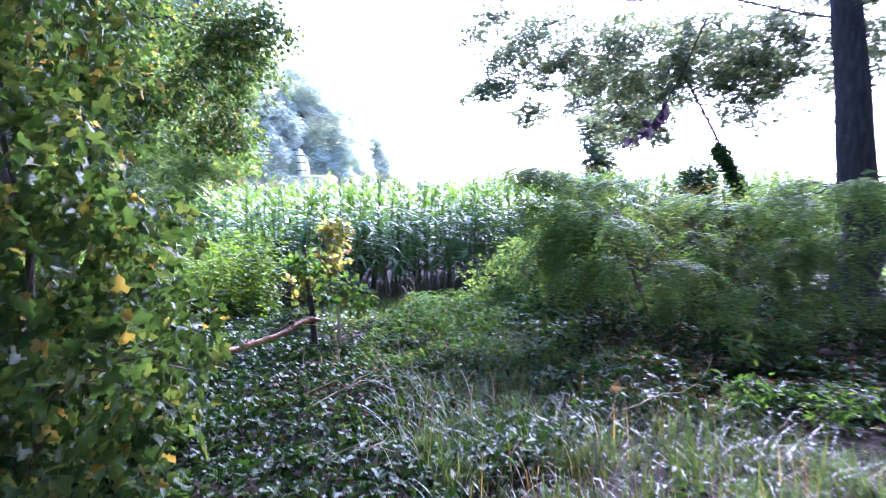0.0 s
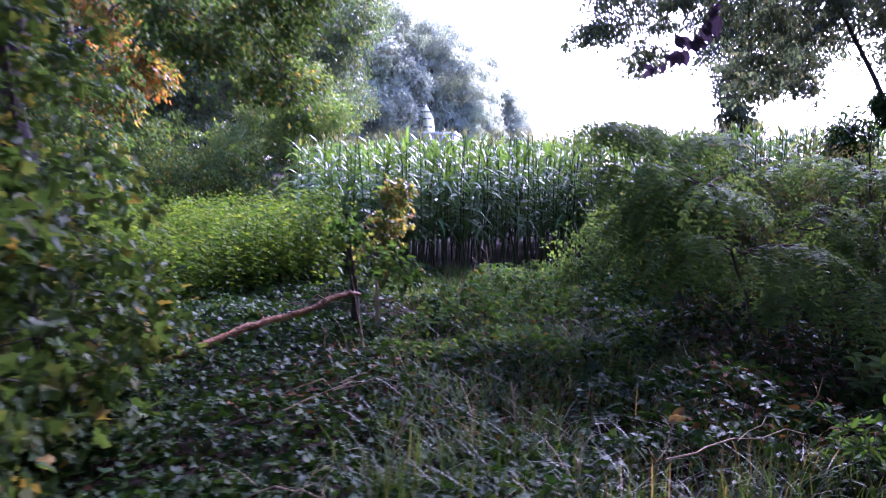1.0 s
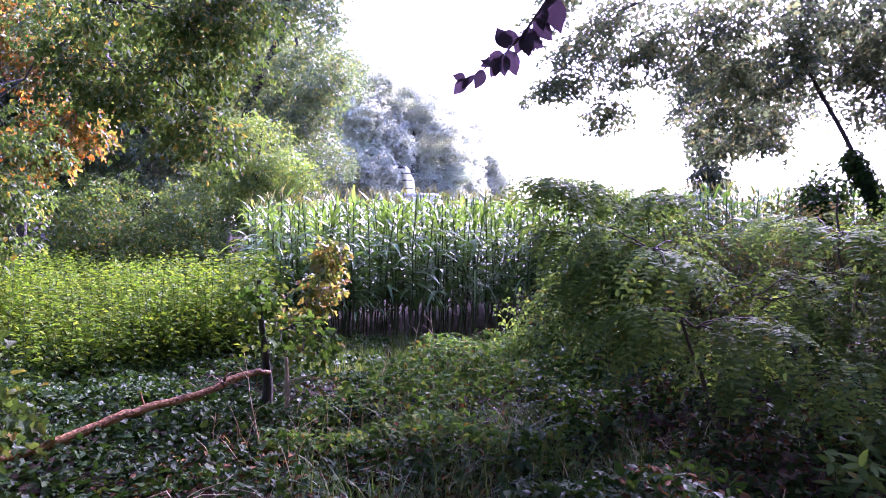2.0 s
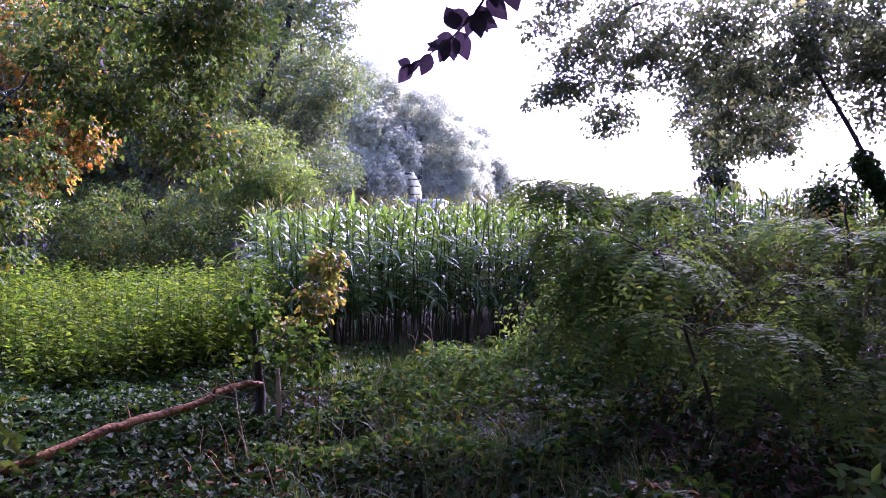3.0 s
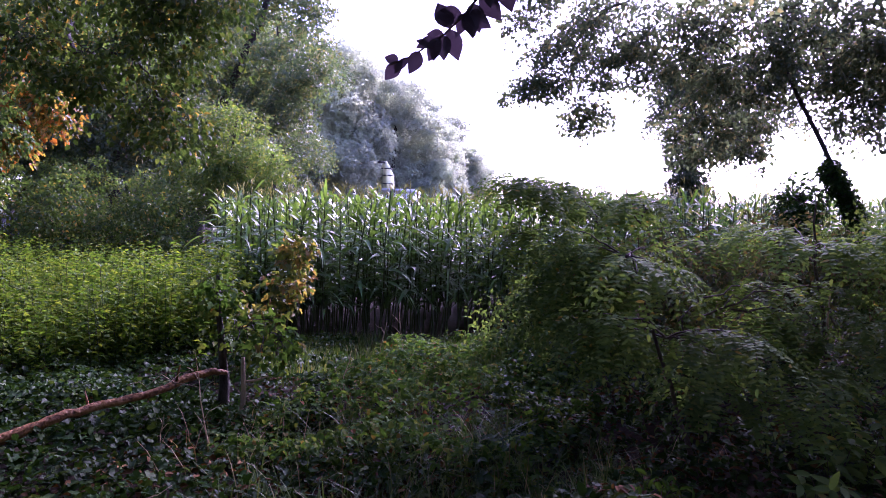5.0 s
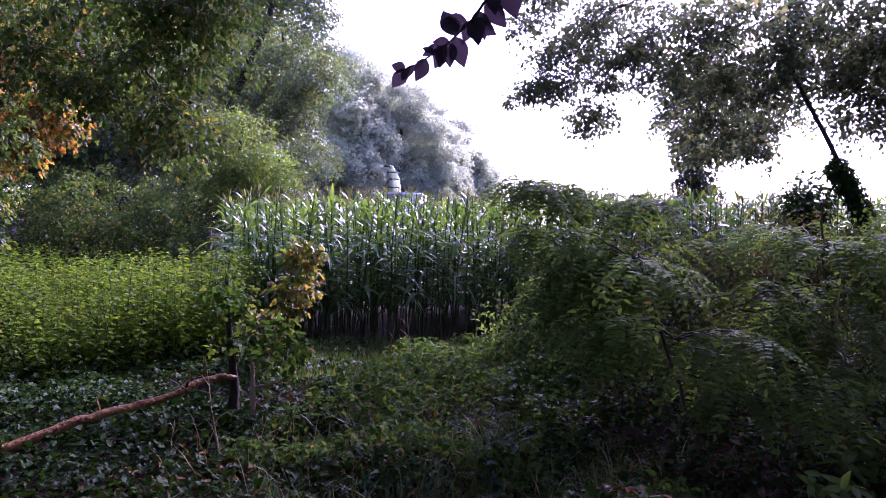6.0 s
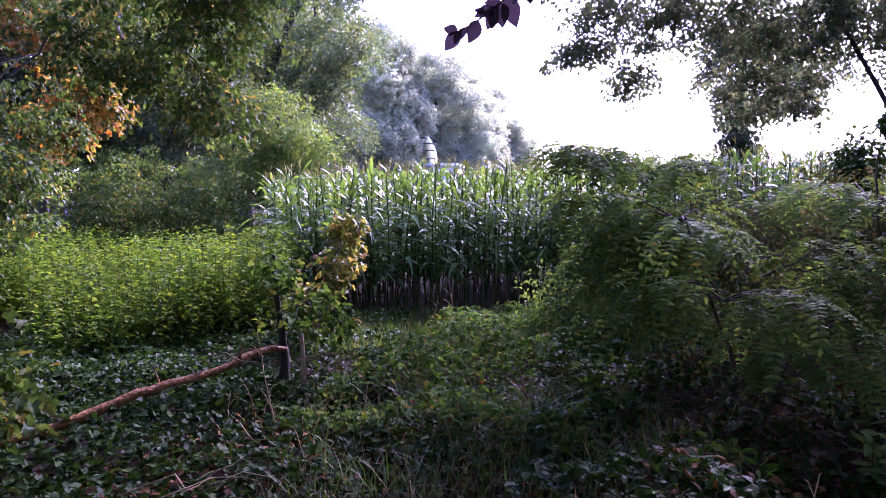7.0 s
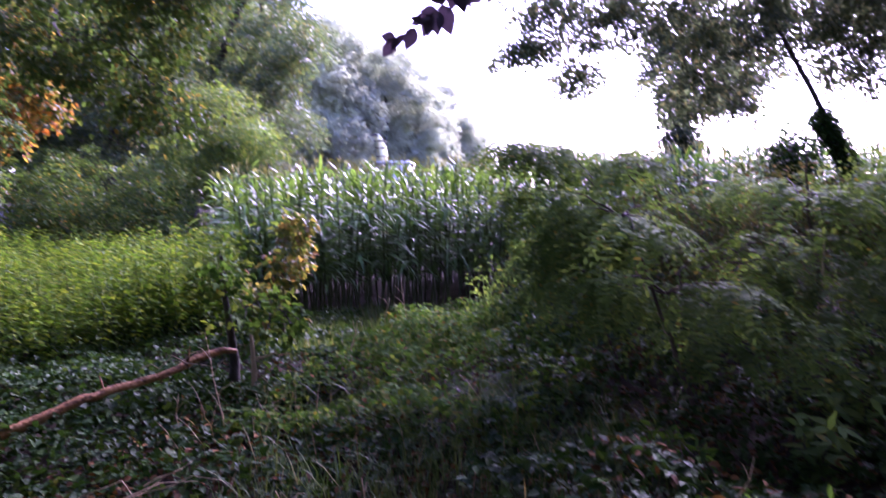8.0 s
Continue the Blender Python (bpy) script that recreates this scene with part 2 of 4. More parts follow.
def leaves(P, D, N, L, W, style="oval", fold=0.25, curl=0.15):
    """Leaf blades: base P, direction D, face N, length L, width W; folded along the rib."""
    P, D, N = (np.asarray(q, float) for q in (P, D, N))
    D = unit(D)
    S = unit(np.cross(D, N))
    N = np.cross(S, D)
    n = len(P)
    L, W = np.broadcast_to(L, (n,))[:, None], np.broadcast_to(W, (n,))[:, None]

    def at(u, s, h):
        return P + D * L * u + S * W * s + N * (W * h)
    if style == "diamond":
        v = np.stack([at(0, 0, 0), at(0.45, 0.5, fold), at(1, 0, -curl), at(0.45, -0.5, fold)], 1)
        f = np.array([[0, 1, 2], [0, 2, 3]])
    elif style == "oval":
        v = np.stack([at(0, 0, 0), at(0.25, 0.42, fold), at(0.65, 0.4, fold * 0.8), at(1, 0, -curl), at(0.65, -0.4, fold * 0.8), at(0.25, -0.42, fold), at(0.5, 0, 0.03)], 1)
        f = np.array([[0, 1, 6], [1, 2, 6], [2, 3, 6], [3, 4, 6], [4, 5, 6], [5, 0, 6]])
    elif style == "fine":
        rim = [(0, 0)] + [(u, 0.5 * math.sin(math.pi * u ** 0.8)) for u in (0.12, 0.28, 0.45, 0.62, 0.78, 0.9)]
        rim = rim + [(1, 0)] + [(u, -w) for u, w in rim[:0:-1]]
        v = np.stack([at(u, w, fold * abs(w) - curl * u * u) for u, w in rim] + [at(0.5, 0, -curl * 0.25)], 1)
        f = np.array([[i, (i + 1) % len(rim), len(rim)] for i in range(len(rim))])
    else:                                            # lobed: ivy, maple, vine
        v = np.stack([at(0.1, 0, 0), at(-0.05, 0.32, fold), at(0.3, 0.55, fold), at(0.48, 0.26, fold * 0.6), at(0.78, 0.3, fold * 0.5), at(1, 0, -curl),
                      at(0.78, -0.3, fold * 0.5), at(0.48, -0.26, fold * 0.6), at(0.3, -0.55, fold), at(-0.05, -0.32, fold), at(0.45, 0, 0.02)], 1)
        f = np.array([[i, (i + 1) % 10, 10] for i in range(10)])
    k = v.shape[1]
    faces = (np.arange(n)[:, None, None] * k + f[None]).reshape(-1, f.shape[1])
    return [(v.reshape(-1, 3), faces)]


def rand_dirs(n, up=0.0, spread=1.0):
    d = R.normal(size=(n, 3)) * spread
    d[:, 2] += up
    return unit(d)


def spray(centres, radius, per, L, W, style="diamond", flat=0.55, droop=0.3):
    """Leafy fans: each clump is a tilted, drooping fan of leaves round its centre."""
    c = np.asarray(centres, float)
    m = len(c)
    N = R.normal(size=(m, 3)) * 0.55
    N[:, 2] += 0.9
    N = np.repeat(unit(N), per, 0)
    n = m * per
    a = R.normal(size=(n, 3))
    inplane = unit(a - N * (a * N).sum(1, keepdims=True))
    size = np.repeat(R.uniform(0.7, 1.3, m), per)
    rr = (radius * 1.5 * size * np.sqrt(R.random(n)))[:, None]
    off = inplane * rr + N * R.normal(size=(n, 1)) * radius * 0.3 * flat
    off[:, 2] -= droop * 0.5 * (rr[:, 0] ** 2) / radius
    d = inplane + R.normal(size=(n, 3)) * 0.5
    d[:, 2] -= droop + 0.15
    nn = N + R.normal(size=(n, 3)) * 0.55
    s = R.uniform(0.65, 1.25, n)
    return leaves(np.repeat(c, per, 0) + off, d, unit(nn), L * s, W * s, style)


def lobe_points(c, r, n, shell=0.45):
    d = unit(R.normal(size=(n, 3)))
    rad = (shell + (1 - shell) * R.random(n) ** 0.6)[:, None]
    return np.asarray(c, float) + d * rad * np.asarray(r, float)


def tree(name, base, trunk, radius, lobes, per_lobe, per_clump, leaf, leaf_mat, label, category="tree", clump=0.35, style="diamond", group="", droop=0.3, bark=None, sides=10, twigs=True, flat=0.55):
    """trunk: points above the base; lobes: (centre, radii) of the crown's masses, all relative to the base."""
    t = thing(name, base, label, category, group)
    bark = bark or M_BARK
    tp = np.asarray(trunk, float)
    fine = np.concatenate([[tp[0] + (tp[1] - tp[0]) * u for u in np.linspace(0, 1, 5)[:-1]]] + [[tp[i] + (tp[i + 1] - tp[i]) * u for u in np.linspace(0, 1, 4)[:-1]] for i in range(1, len(tp) - 1)] + [tp[-1:]])
    fine[1:-1, :2] += R.normal(size=(len(fine) - 2, 2)) * radius * 0.18
    rad = np.linspace(radius, radius * 0.35, len(fine))
    rad[0] *= 1.35
    part("trunk", tube(fine, rad, sides, 0.06), bark, t, smooth=True)
    crown, forks = [], []
    widest = max(float(np.prod(r)) for c, r in lobes) ** (1 / 3)
    for c, r in lobes:
        c, r = np.asarray(c, float), np.asarray(r, float)
        k = np.argmin(np.abs(fine[:, 2] - (c[2] - 0.2 * np.linalg.norm((c - fine[-1])[:2]))))
        k = min(max(k, 2), len(fine) - 1)
        root = min([fine[k]] + forks, key=lambda q: np.linalg.norm(q - c))
        run = c - root
        ln = np.linalg.norm(run)
        knee = root + np.array([run[0] * 0.45, run[1] * 0.45, run[2] * 0.35 + 0.18 * ln])
        tt = np.linspace(0, 1, 9)[:, None]
        limb = root * (1 - tt) ** 2 + knee * 2 * tt * (1 - tt) + c * tt ** 2
        limb[1:-1] += R.normal(size=(7, 3)) * 0.022 * ln
        lr = min(rad[k] * 0.35, 0.010 + 0.007 * ln, 0.04, 0.006 + 0.022 * float(np.prod(r)) ** (1 / 3))
        forks += list(limb[3:8])
        sets = tube(limb, np.linspace(lr, lr * 0.25, 9), 6)
        pts = lobe_points(c, r, max(6, int(per_lobe * min(1.0, 1.75 * float(np.prod(r)) ** (1 / 3) / widest))))
        if twigs:
            for p in pts[:: max(1, len(pts) // 9)]:
                q = limb[R.integers(4, 9)]
                sets += tube(bend(q, p, 0.05, 4, 0.05), np.linspace(lr * 0.3, 0.004, 4), 4)
        part("limb", sets, bark, t, smooth=True)
        crown.append(pts)
    part("crown", spray(np.concatenate(crown), clump, per_clump, leaf[0], leaf[1], style, flat, droop), leaf_mat, t)
    return t


# ---- ground ----
def smooth_step(a, b, v):
    u = np.clip((v - a) / (b - a), 0, 1)
    return u * u * (3 - 2 * u)


def ground_z(x, y):
    x, y = np.asarray(x, float), np.asarray(y, float)
    z = 0.10 * smooth_step(0, 5, y) + 0.16 * smooth_step(5, 10, y) + np.clip(y - 13, 0, 60) * 0.058
    z = z + 0.05 * np.clip(x, -4, 6) * smooth_step(8, 13, y) * (1 - smooth_step(14, 30, y))
    return z + 0.035 * np.sin(1.7 * x + 0.6 * y) * np.sin(1.3 * y - 0.4 * x) + 0.02 * np.sin(4.1 * x) * np.cos(3.7 * y)


def grid_axis(fine, far):
    return np.unique(np.concatenate([np.arange(-fine, fine + 0.01, 0.25), np.linspace(fine, far, 24), -np.linspace(fine, far, 24)]))


gx, gy = grid_axis(12, 600), grid_axis(20, 600)
GX, GY = np.meshgrid(gx, gy, indexing="ij")
gv = np.stack([GX, GY, ground_z(GX, GY)], -1).reshape(-1, 3)
ii, jj = np.meshgrid(np.arange(len(gx) - 1), np.arange(len(gy) - 1), indexing="ij")
q = len(gy)
gf = np.stack([ii * q + jj, (ii + 1) * q + jj, (ii + 1) * q + jj + 1, ii * q + jj + 1], -1).reshape(-1, 4)
ground = part("ground", [(gv, gf)], M_SOIL, smooth=True)
tagged(ground, "dark damp woodland soil under leaf litter", "ground", kind="structure")


def stuff(name, sets, material, label, category):
    return tagged(part(name, sets, material), label, category, kind="stuff")


def on_ground(n, x0, x1, y0, y1):
    x, y = R.uniform(x0, x1, n), R.uniform(y0, y1, n)
    return np.stack([x, y, ground_z(x, y)], -1)


# ---- corn field ----
FRONT = np.array([(-30, 12.4), (-6.0, 12.4), (-3.4, 11.7), (-2.1, 12.0), (-0.6, 12.8), (0.85, 13.8), (3, 14.8), (8, 16.5), (16, 19), (60, 25)])


def front_y(x):
    return np.interp(x, FRONT[:, 0], FRONT[:, 1])


def corn_leaf(base, az, length, width, rise, droop_at, segs=6):
    """An arching strap leaf with a folded rib."""
    t = np.linspace(0, 1, segs + 1)
    out = np.sin(rise) * length * (t - 0.12 * t * t)
    up = np.cos(rise) * length * t - droop_at * length * t ** 1.9
    d, s = np.array([np.cos(az), np.sin(az), 0]), np.array([-np.sin(az), np.cos(az), 0])
    w = width * np.minimum(1, 0.55 + 3 * t) * (1 - t ** 2.2) * 0.5 + 0.001
    mid = base + d * out[:, None] + np.array([0, 0, 1]) * up[:, None]
    tw = np.sin(t * 6 + az * 3)[:, None] * 0.6
    a = mid + s * w[:, None] + np.array([0, 0, 1]) * w[:, None] * (0.35 + tw)
    b = mid - s * w[:, None] + np.array([0, 0, 1]) * w[:, None] * (0.35 - tw)
    v = np.stack([a, mid, b], 1).reshape(-1, 3)
    f = []
    for i in range(segs):
        for j in range(2):
            f.append((i * 3 + j, i * 3 + j + 1, i * 3 + j + 4, i * 3 + j + 3))
    return v, np.array(f)


def corn_sets(h, far=False):
    """Stalk, lower and upper leaves and tassel of one plant, at its origin."""
    lean = R.normal(size=2) * 0.05
    top = np.array([lean[0] * h, lean[1] * h, h * 0.9])
    stalk = tube(bend((0, 0, 0), top, 0, 4, 0.006), [0.014, 0.013, 0.011, 0.006], 5)
    low, high = [], []
    az = R.uniform(0, 6.28)
    n = 8 if far else 20
    for i in range(n):
        u = (0.45 + 0.5 * i / n) if far else (0.22 + 0.74 * i / n)
        ang = az + (i % 2) * np.pi + R.normal() * 0.7
        ln = h * R.uniform(0.20, 0.36) * (1.0 if 0.2 < u < 0.8 else 0.75)
        rise = R.uniform(0.85, 1.45) if u < 0.75 else R.uniform(0.35, 0.95)
        if u < 0.3:
            rise = R.uniform(0.6, 1.0)
        lf = corn_leaf(top * u, ang, ln, R.uniform(0.038, 0.066), rise, R.uniform(0.3, 0.8) if u < 0.75 else R.uniform(0.3, 0.9), 4 if far else 6)
        (high if u > 0.72 else low).append(lf)
    tas = []
    for k in range(3):
        a = R.uniform(0, 6.28)
        e = top + np.array([np.cos(a) * 0.07, np.sin(a) * 0.07, R.uniform(0.08, 0.17)]) * (0.3 if k == 0 else 1) + np.array([0, 0, 0.07 if k == 0 else 0])
        tas += tube(bend(top - [0, 0, 0.02], e, 0.02, 3, 0.02), [0.004, 0.005, 0.002], 3)
    return stalk, low, high, tas


protos = []
for i in range(8):
    st, lo, hi, ta = corn_sets(R.uniform(2.35, 2.65))
    c = thing("corn_plant", (0, 0, -50), "tall green maize plant with arching strap leaves", "maize plant", "maize plants at the field edge")
    part("stalk", st, M_STALK, c)
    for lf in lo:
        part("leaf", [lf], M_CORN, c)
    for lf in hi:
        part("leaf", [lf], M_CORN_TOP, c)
    part("tassel", ta, M_TASSEL, c)
    protos.append(c)

spots = []
for row in range(3):
    x = -3.2 - 0.2 * row
    while x < 3.2:
        spots.append((x + R.normal() * 0.03, float(front_y(x)) + row * 0.45 + R.normal() * 0.06))
        x += R.uniform(0.11, 0.16)
for i, (x, y) in enumerate(spots):
    m = pose(x, y, float(ground_z(x, y)) - 0.02, R.normal() * 2, R.normal() * 2, R.uniform(0, 360))
    if i < len(protos):
        protos[i].matrix_basis = m
    else:
        copy_thing(protos[i % len(protos)], m)

kinds = [corn_sets(R.uniform(2.3, 2.6), far=True) for i in range(10)]
full_kinds = [corn_sets(R.uniform(2.3, 2.6)) for i in range(8)]


def corn_mass(places, kinds):
    out = {"stalk": [], "low": [], "high": [], "tassel": []}
    for x, y in places:
        k = kinds[R.integers(len(kinds))]
        a, s = R.uniform(0, 6.28), R.uniform(0.93, 1.07)
        rot = np.array([[np.cos(a), -np.sin(a), 0], [np.sin(a), np.cos(a), 0], [0, 0, 1]]) * s
        off = np.array([x, y, float(ground_z(x, y))])
        for key, sets in zip(out, k):
            out[key] += [(v @ rot.T + off, f) for v, f in sets]
    return out


places = []
for row in range(3, 15):
    x = -3.5 - row * 0.28
    step = 0.16 + row * 0.012
    while x < 6 + row * 0.9:
        places.append((x + R.normal() * 0.04, float(front_y(x)) + 0.1 + row * 0.5 + R.normal() * 0.08))
        x += step * R.uniform(0.8, 1.2)
for row in range(2):
    x = 3.3
    while x < 14:
        places.append((x, float(front_y(x)) + row * 0.55))
        x += R.uniform(0.18, 0.24)
near_count = sum(1 for x, y in places if y - float(front_y(x)) < 4.2)
places.sort(key=lambda p: p[1] - float(front_y(p[0])))
mass = corn_mass(places[:near_count], full_kinds)
rest = corn_mass(places[near_count:], kinds)
mass = {key: mass[key] + rest[key] for key in mass}
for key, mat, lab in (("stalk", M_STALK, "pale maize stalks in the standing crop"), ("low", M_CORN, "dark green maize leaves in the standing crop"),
                      ("high", M_CORN_TOP, "lighter green upper maize leaves in the standing crop"), ("tassel", M_TASSEL, "straw-coloured maize tassels over the crop")):
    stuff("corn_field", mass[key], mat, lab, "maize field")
far_places = [(R.uniform(-16, 45), R.uniform(27, 75)) for i in range(1500)]
far_mass = corn_mass(far_places, kinds)
stuff("corn_field", far_mass["high"] + far_mass["tassel"], M_CORN_TOP, "distant maize tops on the rising field", "maize field")

# ---- nettle patch ----
def stalk_plants(spots, h0, h1, tiers, L, W, spread=1.0, style="diamond"):
    n = len(spots)
    h = R.uniform(h0, h1, n)
    lean = R.normal(size=(n, 2)) * 0.12
    P, D, N, LL = [], [], [], []
    for k in range(tiers):
        u = 0.12 + 0.88 * (k + 0.5) / tiers
        for side in range(4 if k == tiers - 1 else 2):
            a = k * 1.57 + side * (np.pi if k < tiers - 1 else 1.57) + R.normal(size=n) * 0.3 + np.arange(n)
            p = spots + np.stack([lean[:, 0] * h * u, lean[:, 1] * h * u, (h * (u + R.normal(size=n) * 0.05))], -1)
            P.append(p)
            D.append(np.stack([np.cos(a), np.sin(a), -0.15 + 0.3 * (u - 0.6) + R.normal(size=n) * 0.2], -1))
            N.append(np.stack([R.normal(size=n) * 0.25, R.normal(size=n) * 0.25, np.ones(n)], -1))
            LL.append(np.full(n, 1.15 - 0.45 * u) * R.uniform(0.8, 1.2, n))
    P, D, N, LL = (np.concatenate(q) for q in (P, D, N, LL))
    lf = leaves(P, D, N, LL * L, LL * W, style)
    stems = []
    for i in range(0, n, 4):
        stems += tube([spots[i], spots[i] + [lean[i, 0] * h[i], lean[i, 1] * h[i], h[i]]], [0.006, 0.003], 3)
    return lf, stems


sp = on_ground(6200, -11.5, -2.0, 7.6, 13.8)
keep = (sp[:, 0] < -2.0 - 0.38 * np.maximum(sp[:, 1] - 9, 0)) & (sp[:, 1] > 8.7 + 0.6 * np.sin(sp[:, 0] * 1.9) + 0.9 * R.random(len(sp)))
sp = sp[keep]
sp[:, 2] += 0.16 * np.sin(sp[:, 0] * 1.7) * np.sin(sp[:, 1] * 1.3 + 1) - 0.35 * (1 - smooth_step(8.2, 10.2, sp[:, 1]))
lf, stems = stalk_plants(sp, 0.65, 1.32, 10, 0.09, 0.052)
stuff("nettle_patch", lf, M_NETTLE, "bright yellow-green stinging nettles in a dense patch", "nettles")
stuff("nettle_stems", stems, M_STALK, "thin green nettle stems", "nettles")

# ---- trees ----
# big tree whose boughs hang over the field edge
# several high lobes out of view are added to shade the foreground
tree("field_tree", (5.65, 9.5, 0.3), [(0, 0, -0.2), (0.05, 0, 2.5), (-0.1, 0.1, 5.0), (0, 0, 9)], 0.34,
     [((-4.5, 4.0, 5.1), (0.75, 0.9, 0.55)), ((-4.35, 4.0, 4.35), (0.55, 0.7, 0.35)), ((-4.85, 4.0, 4.0), (0.35, 0.4, 0.16)), ((-3.95, 4.0, 3.55), (0.28, 0.35, 0.22)), ((-3.6, 4.0, 5.0), (0.8, 0.9, 0.55)), ((-3.5, 4.0, 4.3), (0.5, 0.6, 0.35)),
      ((-2.5, 4.0, 4.9), (0.9, 1.0, 0.6)), ((-2.4, 3.6, 4.1), (0.65, 0.8, 0.45)), ((-1.4, 3.6, 4.9), (0.9, 1.0, 0.6)), ((-1.55, 3.6, 4.0), (0.7, 0.8, 0.4)), ((-2.3, 3.8, 3.3), (0.5, 0.5, 0.35)), ((-1.7, 3.8, 3.2), (0.5, 0.5, 0.25)),
      ((-0.6, 3.4, 4.7), (0.9, 1.0, 0.6)), ((-0.7, 3.4, 3.95), (0.7, 0.8, 0.4)), ((0.1, 3.2, 4.4), (0.9, 0.9, 0.6)), ((-0.1, 3.4, 3.5), (0.6, 0.6, 0.3)), ((-3.0, 2.4, 6.3), (2.0, 2.0, 0.8)), ((-0.6, 2.0, 6.0), (2.0, 2.0, 1.0)),
      ((2.4, 1.0, 5.0), (2.2, 2.0, 1.5)), ((0, -1.6, 5.6), (2.2, 2.0, 1.4)), ((-2.4, -0.6, 6.6), (2.2, 2.2, 1.4)), ((0, 0, 8.4), (2.6, 2.6, 1.6)), ((1.6, 4, 4.2), (1.6, 1.6, 0.9)), ((-4.7, -1.0, 6.7), (1.9, 1.7, 0.8)), ((-4.2, 1.0, 7.4), (1.9, 1.6, 0.8)), ((-6.5, 2.1, 7.4), (1.3, 1.2, 0.6)), ((-3.6, 3.0, 7.5), (1.3, 1.2, 0.6)), ((-6.6, 3.7, 7.0), (0.9, 0.9, 0.4)), ((-5.4, 3.9, 6.7), (0.9, 0.9, 0.3)), ((-4.85, 3.7, 6.9), (1.0, 0.9, 0.45)), ((-3.65, 3.3, 6.7), (1.0, 0.9, 0.5)), ((-5.95, 3.3, 6.8), (0.9, 0.9, 0.35)), ((-0.15, 2.5, 4.5), (0.8, 0.8, 0.5)), ((0.85, 2.0, 4.3), (0.8, 0.8, 0.5)), ((0.65, 2.5, 5.3), (0.9, 0.9, 0.5)), ((1.65, 1.5, 4.1), (0.8, 0.8, 0.5))],
     46, 84, (0.07, 0.052), M_FIELD, "large dark-trunked tree with boughs over the field edge", clump=0.19, droop=0.45)
# slender leaning tree, ivy on its foot
tree("leaning_tree", (5.67, 12.7, 0.45), [(0, 0, 0), (-0.12, 0, 1.6), (-0.62, 0, 2.7), (-1.1, 0, 3.6), (-1.5, 0.2, 4.6)], 0.052,
     [((-1.7, 0.2, 3.8), (0.6, 0.7, 0.35)), ((-2.1, 0, 4.6), (0.9, 0.9, 0.5)), ((0.15, 0, 3.9), (0.6, 0.7, 0.35))],
     20, 40, (0.085, 0.06), M_FIELD, "slender leaning tree with ivy round its foot", clump=0.18, style="oval", droop=0.45)
tree("hanging_tree", (4.5, 20.5, 0.75), [(0, 0, 0), (0.1, 0, 2.6), (0.0, 0, 4.0), (0.4, 0, 6.0)], 0.10,
     [((0.1, -0.1, 2.2), (0.42, 0.45, 0.55)), ((0.05, -0.1, 2.9), (0.42, 0.5, 0.5)), ((0.0, -0.1, 3.6), (0.5, 0.6, 0.6)), ((-0.1, 0, 4.5), (0.75, 0.8, 0.8)), ((0.9, 0, 3.8), (0.6, 0.7, 0.35)), ((0.4, 0, 5.3), (1.2, 1.1, 0.7)), ((1.7, 0, 4.5), (0.9, 0.9, 0.45)), ((1.6, 0, 6.0), (1.7, 1.5, 0.8)), ((3.4, 0, 5.8), (1.6, 1.5, 0.8))],
     40, 84, (0.085, 0.062), M_FIELD, "drooping tree standing up out of the hedge", clump=0.22, droop=0.6)
# wood along the left of the field
tree("oak_tree", (-11.0, 25.0, 0.9), [(0, 0, 0), (0.1, 0, 3.5), (0.9, 0, 5.5), (2.0, 0, 8.0), (2.4, 0, 10.5)], 0.22,
     [((2.6, 0, 5.2), (1.6, 1.6, 1.0)), ((3.4, 0, 6.6), (1.5, 1.6, 1.0)), ((0.2, 0, 6.6), (1.8, 1.6, 1.1)), ((2.2, 0, 8.6), (2.2, 2, 1.2)), ((-1.2, 0, 8.2), (2, 2, 1.4)), ((3.2, 0, 10.0), (1.8, 1.8, 1.2)), ((0.6, 0, 10.6), (2.4, 2, 1.4)), ((0.6, 0, 4.4), (1.6, 1.5, 0.8))],
     58, 70, (0.13, 0.09), M_OAK, "tall crooked oak with layered dark foliage", clump=0.36)
tree("young_ash", (-6.4, 17.6, 0.5), [(0, 0, 0), (0, 0, 1.6), (0.2, 0, 3.0), (0.3, 0, 4.0)], 0.07,
     [((0.2, 0, 3.5), (0.8, 0.8, 0.7)), ((0.9, 0, 2.8), (0.8, 0.8, 0.6)), ((-0.5, 0, 2.7), (0.8, 0.8, 0.6)), ((0.3, 0, 2.0), (1.0, 0.9, 0.6))],
     80, 50, (0.085, 0.045), M_LIGHT, "young light-green ash at the wood edge", clump=0.2)
